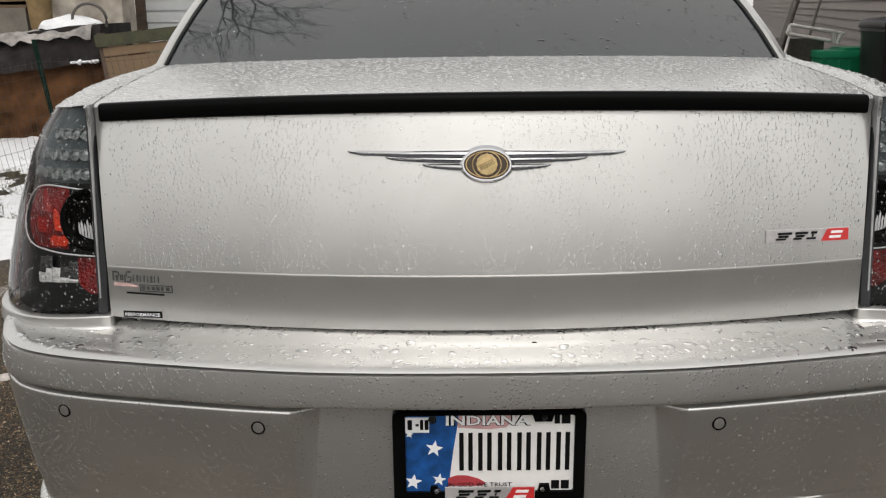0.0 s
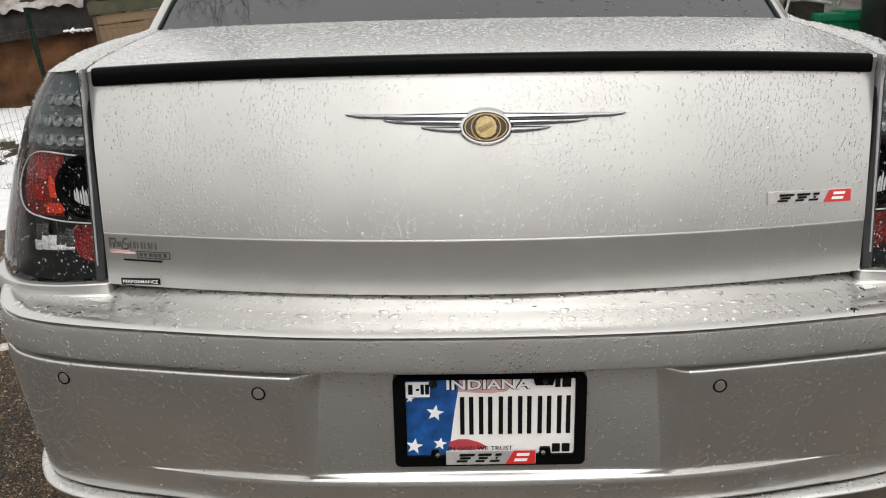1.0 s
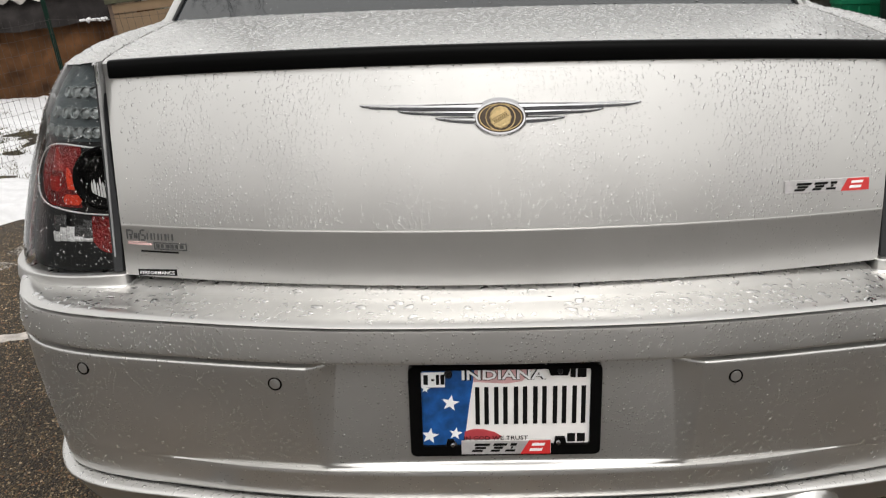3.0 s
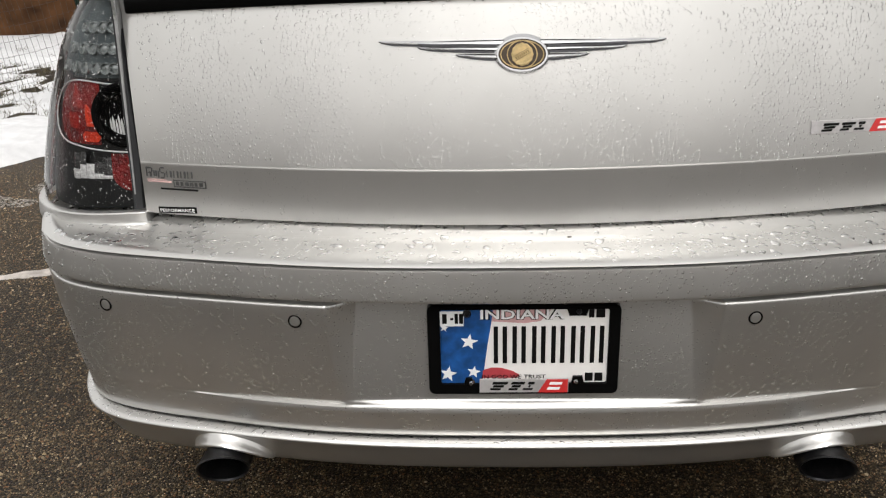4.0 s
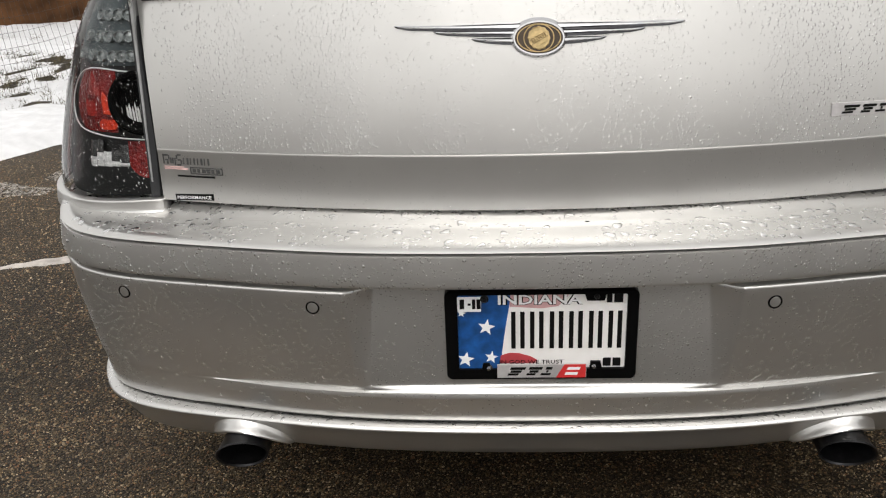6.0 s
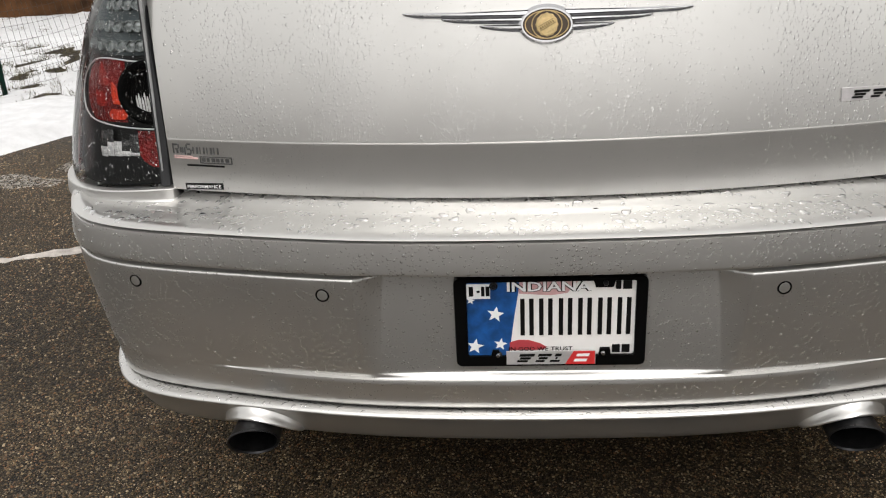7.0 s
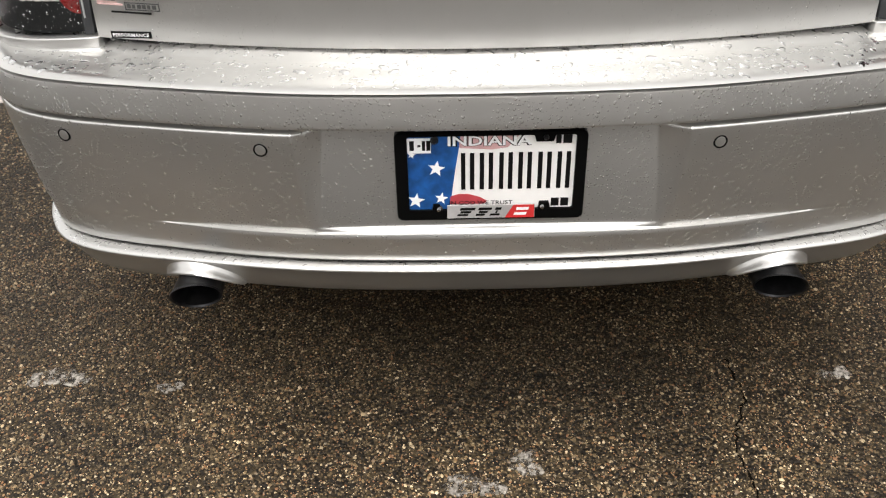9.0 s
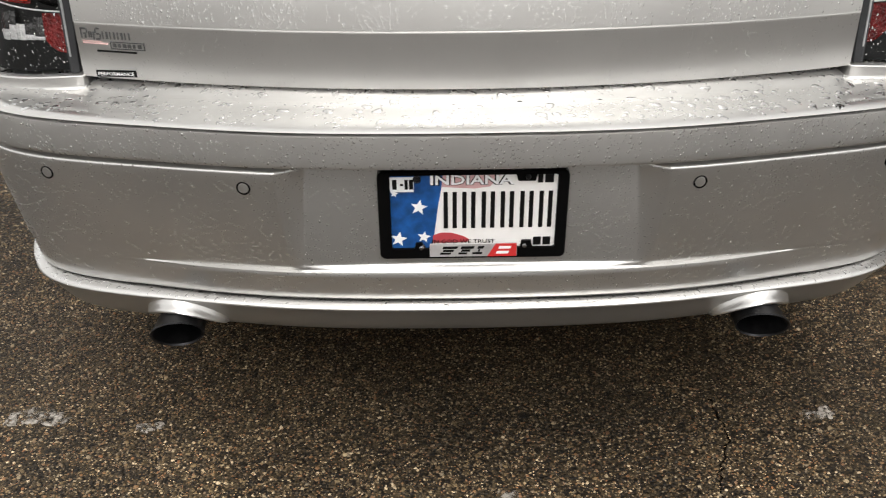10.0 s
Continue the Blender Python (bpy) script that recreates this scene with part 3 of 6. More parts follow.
def tail_lamp(side):
    us = [0, .02, .06, .12, .18, .24, .3, .36, .42, .48, .54, .6, .66, .72, .78, .84, .9, .96, 1.0]
    zlow = .731

    def top(u):
        return 1.092 - .022 * u

    def sheet(off, z0, z1, n=18, ua=0.0, ub=1.0):
        uu = [ua + (ub - ua) * k / 20 for k in range(21)]
        pts = []
        for j in range(n + 1):
            for u in uu:
                zz = z0 - .028 * u * (z0 < .75) + (min(z1, top(u)) - (z0 - .028 * u * (z0 < .75))) * j / n
                pts.append(lamp_at(u, zz, off))
        return pts, grid_faces(n + 1, 21)

    v, f = sheet(.020, zlow, 1.2)
    body = part("tail_lamp", mirror(v, side), flip_if(f, side), LAMP_BLACK, car, "smoked tail lamp with clear cover and red reflectors", smooth=50)
    # grey upper reflector panel
    v, f = sheet(.016, .958, 1.2)
    part("upper_panel", mirror(v, side), flip_if(f, side), LAMP_GREY, body, "dark grey upper reflector panel", smooth=50)
    # rows of round diodes
    for z, uu in ((1.045, (.025, .09, .165, .255)), (1.009, (.03, .085, .155, .24, .36)), (.976, (.03, .075, .13, .21, .30, .42))):
        for u in uu:
            v, f = lathe_lamp(u, z, [(.0108, .016), (.0108, .011), (.0100, .0080), (.0086, .0080), (.0078, .0125), (.004, .0105), (.0005, .0098)], 18)
            part("diode_lens", mirror(v, side), flip_if(f, side), LED, body, "clear round diode lens", smooth=60)
    # chrome loop
    loop = [(0.0, .948), (.06, .950), (.14, .953), (.22, .9545), (.30, .952), (.37, .943), (.425, .928), (.455, .908), (.46, .885), (.435, .866), (.39, .852), (.32, .843), (.22, .839), (.11, .835), (.0, .832)]
    loop = [tuple(p) for p in chaikin(loop, 2)]
    v, f = lamp_ribbon(loop, .0013, .008)
    part("chrome_trim", mirror(v, side), flip_if(f, side), TRIM, body, "thin chrome trim loop", smooth=60)
    # red zone inside the loop
    pts, n = [], 14
    for j in range(n + 1):
        z = .842 + .110 * j / n
        wide = .44 - .30 * (abs(z - .897) / .06) ** 2.5 * .45
        for k in range(13):
            pts.append(lamp_at(.12 + (wide - .12) * k / 12, z, .0145))
    part("red_reflector", mirror(pts, side), flip_if(grid_faces(n + 1, 13), side), RED_DARK, body, "dark red reflector", smooth=50)
    # two bright facets and a dimmer one: glow put into colour, small hollow patches
    for u0, u1, z0, z1, slant, mat in ((.142, .222, .874, .912, -.75, RED_BRIGHT), (.118, .225, .847, .865, .20, RED_BRIGHT), (.235, .33, .905, .945, -.5, RED_MID), (.245, .34, .868, .895, -.5, RED_MID)):
        pts = []
        for j in range(7):
            for k in range(7):
                a, b = k / 6, j / 6
                taper = .12 + .88 * (1 - b) ** .7 if z0 > .87 else .3 + .7 * math.sin(math.pi * (.2 + .6 * b))
                pts.append(lamp_at(u0 + (u1 - u0) * (.5 + (a - .5) * taper) + slant * (z0 - z1) * (b - .5) * 1.6, z0 + (z1 - z0) * b, .0125 + .0012 * (2 * a - 1) ** 2))
        part("bright_reflector", mirror(pts, side), flip_if(grid_faces(7, 7), side), mat, body, "bright red reflector facet", smooth=60)
    # round bowl
    v, f = lathe_lamp(.012, .897, [(.058, .018), (.056, .006), (.050, .004), (.040, .010), (.038, .022)], 40)
    keep = lambda q: all(v[i].x >= .668 for i in q)
    f = [q for q in f if keep(q)]
    part("lamp_bowl_ring", mirror(v, side), flip_if(f, side), BLACK_GLOSS, body, "black round bowl ring", smooth=50)
    v, f = lathe_lamp(.012, .897, [(.038, .0175), (.030, .0185), (.018, .0192), (.0005, .0195)], 40)
    f = [q for q in f if keep(q)]
    part("bowl_reflector", mirror(v, side), flip_if(f, side), BLACK_GLOSS, body, "dark glossy bowl", smooth=50)
    flutes = []
    c = Vector(lamp_at(.012, .897))
    for k in range(8):
        a0, a1 = -.012 + .0050 * k, -.012 + .0050 * k + (.0036 if k % 3 else .0044)
        hi = [.002, -.002, .001, -.005, .003, -.004, .002, -.001][k] - .0006 * k
        lo = [-math.sqrt(max(.0365 ** 2 - a * a, .0001)) for a in (a0, a1)]
        flutes.append(([c + Vector((a, .012, z)) for a, z in ((a0, lo[0]), (a1, lo[1]), (a1, hi - .006), ((a0 + a1) / 2, hi), (a0, hi - .010))], [(0, 1, 2, 3, 4)]))
    v, f = joined(flutes)
    part("bowl_flutes", mirror(v, side), flip_if(f, side), REFLECTOR, body, "bright ribbed flutes in the bowl", smooth=0)
    # clear block, glints put into its facets' colours, and red patch below the loop
    for k, (ua, ub, za, zb, mat) in enumerate(((.078, .118, .783, .789, REFLECTOR), (.119, .160, .782, .791, REFLECTOR), (.161, .205, .781, .808, REFLECTOR), (.206, .246, .780, .805, REFLECTOR), (.247, .290, .778, .796, REFLECTOR),
                                              (.078, .118, .790, .822, DIM_FACET), (.119, .160, .792, .812, DIM_FACET), (.206, .246, .806, .828, DIM_FACET), (.247, .288, .797, .825, DIM_FACET))):
        pts = []
        for zz, lift in ((za, .0), (za + (zb - za) * .5, .0015), (zb, .0006)):
            pts += [lamp_at(ua, zz, .0142 - lift), lamp_at((ua + ub) / 2, zz, .0125 - lift + .001 * (k % 2)), lamp_at(ub, zz, .0142 - lift)]
        part("reversing_reflector" if mat is REFLECTOR else "upper_facet", mirror(pts, side), flip_if(grid_faces(3, 3), side), mat, body, "clear reversing reflector facet" if mat is REFLECTOR else "dim facet of the reversing block, its tone painted in", smooth=0)
    pts = []
    for j in range(9):
        b = j / 8
        wide = .078 - .030 * max(0, .35 - b) ** 2 / .1225
        pts += [lamp_at(wide * k / 6, .762 + .066 * b + .006 * (1 - b) * (k / 6) ** 3, .014) for k in range(7)]
    part("red_patch", mirror(pts, side), flip_if(grid_faces(9, 7), side), RED_DARK, body, "plain red side reflector", smooth=50)
    v, f = sheet(.012, .74, .95, 10, .56, .98)
    part("side_reflector", mirror(v, side), flip_if(f, side), RED_DARK, body, "red wrap-round reflector", smooth=50)
    # inner rim and cover
    rim = [lamp_at(0, z, -.002) for z in np.linspace(.733, 1.094, 14)]
    v, f = [], []
    for p in rim:
        g = max(.004, p[0] - half_width(p[2]) - .002)
        v += [(p[0] - g, p[1] + .030, p[2]), (p[0] - g, p[1] + .012, p[2]), (p[0] - g * .8, p[1] + .004, p[2]), (p[0] - .001, p[1] - .0005, p[2]), (p[0] + .003, p[1] + .001, p[2]), (p[0] + .003, p[1] + .02, p[2])]
    part("rim", mirror(v, side), flip_if(grid_faces(len(rim), 6), side), RIM_GREY, body, "dark inner rim of the lamp", smooth=40)
    v = []
    for p in rim[1:]:
        w = .0022 + .0030 * max(0, (p[2] - .74) / .35)
        back = .030 * min(1, max(0, (p[2] - .84) / .12))
        v += [(p[0] - max(.0012 + w, .004 * (back > .01)), p[1] + .004 + back, p[2]), (p[0] - .0010 - w, p[1] - .0016, p[2]), (p[0] - .0012, p[1] - .0022, p[2]), (p[0] - .0008, p[1] + .004, p[2])]
    part("rim_strip", mirror(v, side), flip_if(grid_faces(len(rim) - 1, 4), side), STRIP_GREY, body, "pale grey strip along the lamp rim", smooth=40)
    low = [lamp_at(u, zlow - .003 - .028 * u, -.001) for u in np.linspace(0, 1, 24)]
    v, f = tube(low, .004, 6)
    part("lower_seal", mirror(v, side), flip_if(f, side), BLACK_RUBBER, body, "black rubber seal", smooth=60)
    v, f = sheet(0, zlow, 1.2)
    cover = part("cover", mirror(v, side), flip_if(f, side), LENS, body, "clear glossy lamp cover", smooth=60)
    cover.visible_shadow = False
    return body


DIM_FACET = material("dim_facet", (0.10, 0.10, 0.10), 0.25, 0.3, 0.5, 160, 0.4, 220, tint=(0.02, 0.02, 0.02))
RED_MID = material("mid_red_reflector", (0.32, 0.02, 0.014), 0.5, 0, 0.5, 220, 0.5, 200, spec=0.15, tint=(0.12, 0.008, 0.007))
LED = material("diode_clear", (0.34, 0.37, 0.37), 0.2, 0.3, 0.3, 200)
STRIP_GREY = material("pale_grey_strip", (0.30, 0.30, 0.30), 0.5, 0.0, 0.2, 40)
RIM_GREY = material("grey_lamp_rim", (0.030, 0.031, 0.033), 0.45, 0.0, 0.2, 40, spec=0.3)
for side in (-1, 1):
    tail_lamp(side)


# quarter panels, sides, roof
def quarter(side):
    nu = 40
    front = []
    rear_top = [lamp_at(u, 1.094 - .022 * u) for u in np.linspace(0, 1, 24)]
    ys = np.linspace(.56, .98, 14)
    edge = rear_top + [(.772 + .012 * (y - .5), y, 1.072 + .055 * (y - .5)) for y in ys]
    n = len(edge)
    seam = []
    for i, e in enumerate(edge):
        t = i / (n - 1)
        y = .205 + (.98 - .205) * t
        x, z = deck_edge(y)
        seam.append((x + .0018 + max(0, y - .76) * .2, y, z + max(0, y - .76) * .10))
    rows = []
    for a in np.linspace(0, 1, 9):
        for e, s_ in zip(edge, seam):
            p = np.array(e) * a + np.array(s_) * (1 - a)
            p[2] += .020 * math.sin(math.pi * a ** .8) * min(1, abs(e[0] - s_[0]) / .08) * .8
            rows.append(tuple(p))
    v, f = rows, grid_faces(9, n)
    # gap wall down beside the lid
    k = len(v)
    v = v + [(s_[0], s_[1], s_[2] - .03) for s_ in seam]
    f = f + [(i, i + 1, k + i + 1, k + i) for i in range(n - 1)]
    part("quarter_panel", mirror(v, side), flip_if(f, side), PAINT, car, "silver rear quarter panel shoulder", smooth=40)
    # ledge under the lamp
    us = np.linspace(0, 1, 24)
    prof = ((.002, .7318), (-.0098, .7312), (-.0110, .7308), (-.0117, .7300), (-.0120, .7288), (-.0121, .7275), (-.0123, .7150), (-.0127, .7115), (-.0142, .7085), (-.0175, .7062), (-.0240, .7046))
    v = [lamp_at(u, z - .028 * u, max(o, -.0127 - .02 * (1 - float(ease(u, .12, .40))))) for o, z in prof for u in us]
    k = len(v)
    turn = ((-.012, .0, 0, 1), (-.0195, .0022, .5, .85), (-.0235, .0085, .95, .3), (-.0245, .032, 1, 0), (-.0240, .068, 1, 0))
    for o, z in prof:
        x0, y0, d = lamp_at(0, z)[0], lamp_at(0, .73, -.0120)[1], o + .0120
        v += [(x0 + a + d * c, y0 + b + d * e, z) for a, b, c, e in turn]
    f, w = grid_faces(len(prof), 24), len(turn)
    for r in range(len(prof) - 1):
        a, b = k + w * r, k + w * (r + 1)
        f.append((r * 24, (r + 1) * 24, b, a))
        f += [(a + q, b + q, b + q + 1, a + q + 1) for q in range(w - 1)]
    part("lamp_ledge", mirror(v, side), flip_if(f, side), PAINT, car, "silver ledge under the tail lamp", smooth=40)
    # black sheet between the lid and the lamp, standing in for the gap's shade
    zs = np.linspace(.70, 1.09, 8)
    v = [p for z in zs for p in ((.640, lamp_at(0, z)[1] + .055, z), (.690, lamp_at(0, z)[1] + .025, z))]
    part("shut_face", mirror(v, side), flip_if(grid_faces(8, 2), side), BLACK_RUBBER, car, "black sheet for the shade in the gap beside the trunk lid", smooth=0)
    # body side with wheel openings
    ys = np.linspace(.50, 4.80, 130)
    v, m = [], 15
    for y in ys:
        low = .24
        for yc in (.98, 4.03):
            d = abs(y - yc)
            if d < .40:
                low = max(low, .36 + math.sqrt(.40 ** 2 - d * d) * .92)
        taper = 1 - .12 * max(0, (y - 3.9) / .9) ** 2
        topz = 1.07 - .06 * max(0, (y - 3.4) / 1.4)
        for j in range(m):
            z = topz + (low - topz) * j / (m - 1)
            x = float(np.interp(z, [.24, .40, .60] + OUT_Z, [.90, .93, .945] + OUT_X))
            v.append((x * taper, y, z))
    part("body_side", mirror(v, side), flip_if(grid_faces(len(ys), m), side), PAINT, car, "silver body side with wheel openings", smooth=40)


for side in (-1, 1):
    quarter(side)


def under_deck():
    bm = box_bm(-.64, .64, .26, .70, .30, 1.06)
    from_bm("trunk_well", bm, CABIN, car, "dark trunk well", 0)
    bm = box_bm(-.90, .90, .55, 4.7, .22, .34, .03)
    from_bm("floor_pan", bm, CABIN, car, "dark floor pan", 0)
    bm = box_bm(-.60, .60, .14, .55, .27, .46, .04)
    from_bm("rear_undertray", bm, BLACK_RUBBER, car, "black rear undertray", 0)


under_deck()


def glasshouse():
    # heights and half widths from the base of the rear glass over the roof
    n = 25
    u = np.linspace(-1, 1, n)
    rows = []
    for y, z, w in ((.705, 1.140, .697), (.80, 1.193, .688), (.90, 1.245, .676), (1.05, 1.318, .655), (1.2, 1.385, .628), (1.33, 1.432, .60)):
        x = u * w
        rows.append(np.stack([x, y + .055 * u ** 2 * (1 - (y - .7) / .9), z - .014 * u ** 2], 1))
    part("rear_window", np.concatenate(rows), grid_faces(len(rows), n), GLASS, car, "dark tinted rear window with rain spots", 60)
    for sgn in (-1, 1):
        v, line = [], []
        for y, z, w in ((.66, 1.115, .703), (.705, 1.140, .697), (.80, 1.193, .688), (.90, 1.245, .676), (1.05, 1.318, .655), (1.2, 1.385, .628), (1.33, 1.432, .60)):
            ye, ze = y + .055 * (1 - (y - .7) / .9), z - .014
            line.append((sgn * (w - .001), ye - .002, ze + .003))
            for dx, dy, dz in ((-.002, 0, -.004), (.002, -.004, .006), (.006, -.004, .010), (.019, .002, .008), (.028, .03, -.002), (.040, .25, -.010)):
                v.append((sgn * (w + dx), ye + dy, ze + dz))
        part("rear_pillar", v, grid_faces(7, 6, flip=sgn < 0), PAINT, car, "silver rear roof pillar", 40)
        v, f = tube(line, .0032, 6)
        part("window_seal", v, f, BLACK_RUBBER, car, "black rubber window seal", 60)
        v = [(sgn * .74, 1.05, 1.10), (sgn * .78, 2.9, 1.06), (sgn * .63, 2.25, 1.42), (sgn * .645, 1.34, 1.41)]
        part("side_window", v, [(0, 1, 2, 3)], GLASS, car, "dark tinted side windows", 0)
    rows = []
    for y, z, w in ((1.30, 1.425, .62), (1.36, 1.445, .64), (1.6, 1.462, .66), (1.9, 1.465, .66), (2.2, 1.45, .65), (2.32, 1.43, .64)):
        rows.append(np.stack([u * w, y + 0 * u, z - .03 * u ** 4], 1))
    part("roof", np.concatenate(rows), grid_faces(len(rows), n), PAINT, car, "silver roof panel", 60)
    v = [(-.64, 2.3, 1.43), (.64, 2.3, 1.43), (.76, 3.0, 1.03), (-.76, 3.0, 1.03)]
    part("windscreen", v, [(0, 1, 2, 3)], GLASS, car, "tinted windscreen", 0)
    rows = []
    for y, z, w in ((2.95, 1.04, .80), (3.4, 1.03, .80), (4.0, .99, .78), (4.6, .93, .74), (4.86, .86, .68), (4.92, .70, .66), (4.93, .40, .66), (4.85, .25, .66)):
        rows.append(np.stack([u * w, y - .05 * u ** 2, z - .03 * u ** 2], 1))
    part("bonnet_and_nose", np.concatenate(rows), grid_faces(len(rows), n), PAINT, car, "silver bonnet and front end", 40)


glasshouse()
for ob in car.children:
    if ob.name.split(".")[0] in ("rear_window", "rear_pillar", "window_seal"):
        ob.location.x = -.006


def wheel(side, y):
    prof = ((.18, .22), (.30, .225), (.345, .21), (.355, .17), (.355, .05), (.345, .01), (.30, 0), (.24, .0))
    v, f = [], []
    for r, w in prof:
        for k in range(36):
            a = 2 * math.pi * k / 36
            v.append((side * (.92 - w), y + r * math.cos(a), .355 + r * math.sin(a)))
    tyre = part("wheel", v, grid_faces(len(prof), 36, wrap=True, flip=side < 0), TYRE, car, "black tyre on an alloy rim", 40)
    pieces = []
    for k in range(5):
        a = 2 * math.pi * k / 5
        pieces.append(tube([(side * .89, y + .05 * math.cos(a), .355 + .05 * math.sin(a)), (side * .90, y + .24 * math.cos(a), .355 + .24 * math.sin(a))], [.045, .03], 8))
    ring = [(side * .895, y + .24 * math.cos(2 * math.pi * k / 36), .355 + .24 * math.sin(2 * math.pi * k / 36)) for k in range(37)]
    pieces.append(tube(ring, .012, 6))
    v, f = joined(pieces)
    part("rim", v, f, ALLOY, tyre, "five-spoke alloy rim", 40)


for side in (-1, 1):
    for y in (.98, 4.03):
        wheel(side, y)


# exhaust tips and their hoods
def exhaust(side):
    cx, cz, r = side * .513, .3205, .0425
    v = []
    seg = 36
    prof = ((0, r * .90, .34), (0, r * .92, .10), (0, r * .97, .02), (1, r * 1.0, .0), (1, r * 1.03, -.003), (1, r * 1.0, -.006), (1, r * .93, -.003), (1, r * .88, .02), (0, r * .84, .30))
    for cut, rr, dy in prof:
        for k in range(seg):
            a = 2 * math.pi * k / seg
            slash = -.024 * math.sin(a) - side * .010 * math.cos(a)
            x, z = cx + rr * math.cos(a), cz + rr * math.sin(a)
            v.append((x, -.022 + dy + slash * (1 if dy < .05 else 0), z))
    v = [lean(*p) for p in v]
    tip = part("exhaust_tip", v, grid_faces(len(prof), seg, wrap=True, flip=True), EXHAUST, car, "sooty slash-cut round exhaust tip", 40)
    k = len(prof) - 1
    disc = [(cx + r * .85 * math.cos(2 * math.pi * i / seg), .20, cz + r * .85 * math.sin(2 * math.pi * i / seg)) for i in range(seg)]
    part("bore", disc, [tuple(range(seg))], CABIN, tip, "black exhaust bore", 0)
    # eyelid-shaped hood that swells out of the valance over the tip
    v, n = [], 41
    for i in range(n):
        t = -1 + 2 * i / (n - 1)
        c = math.cos(t * math.pi / 2)
        x = cx + side * (.006 + (.088 if t < 0 else .060) * t)
        ridge = (.314 if t < 0 else .326) + (.054 if t < 0 else .042) * max(c, 0) ** (.8 if t < 0 else .65)
        w = max(c, 0) ** .45
        for dz, out in ((.016, -.004), (.0125, .0005), (.009, .005), (.0055, .011), (.0025, .0185), (.0, .025), (-.0025, .029), (-.0055, .0298), (-.0085, .027), (-.0095, .020), (-.0085, -.05)):
            z = ridge + dz * (.35 + .65 * w)
            face = float(np.interp(z, [.302, .315, .33, .35, .366, .3785], [-.036, -.021, -.011, 0, .008, .015]))
            v.append((x, float(plan_y(x)) - face - out * (w if out > .001 else 1), z))
    v = [lean(*p) for p in v]
    part("exhaust_hood", v, grid_faces(n, 11, flip=side > 0), PAINT, car, "silver moulded hood over the exhaust tip", 60)


for side in (-1, 1):
    exhaust(side)


# parking sensors
def sensor(x):
    z = .606
    y = float(plan_y(x))
    s = float(np.interp(abs(x), HALF[:, 0], SEAT)) * (1 if x > 0 else -1)
    px, py, nx, ny = [float(q) for q in plan(np.array(s))]
    c, nrm = Vector((px, py + .0033, z - .0017)) + Vector((nx, ny, 0)) * .0020, Vector((nx, ny, 0))
    t, w = Vector((-ny, nx, 0)), Vector((0, 0, 1))
    v = []
    prof = ((.0118, -.002), (.0116, .0008), (.0094, .0009), (.0086, -.001))
    for r, o in prof:
        v += [c + r * (math.cos(2 * math.pi * k / 28) * t + math.sin(2 * math.pi * k / 28) * w) + nrm * o for k in range(28)]
    ring = part("parking_sensor", v, grid_faces(4, 28, wrap=True), BLACK_GLOSS, car, "round parking sensor with a dark ring", 50)
    v = []
    for r, o in ((.0090, -.001), (.0086, .0008), (.006, .0012), (.0003, .0014)):
        v += [c + r * (math.cos(2 * math.pi * k / 28) * t + math.sin(2 * math.pi * k / 28) * w) + nrm * o for k in range(28)]
    part("sensor_face", v, grid_faces(4, 28, wrap=True), PAINT, ring, "silver sensor face", 50)


for x in (-.705, -.3665, .3665, .705):
    sensor(x)


# winged emblem
def lid_place(dx=0.0, dz=0.0, tilt=0.0):
    return lambda a, b, h: (a + dx, float(lid_y(a + dx, b + dz + tilt * a)) - h, b + dz + tilt * a)


DULL_GOLD = material("dull_gold", (0.20, 0.14, 0.06), 0.4, 0.6, 0.3, 300)
CHROME_SHADE = material("chrome_shade", (0.06, 0.06, 0.065), 0.2, 0.6, 0.3, 150)


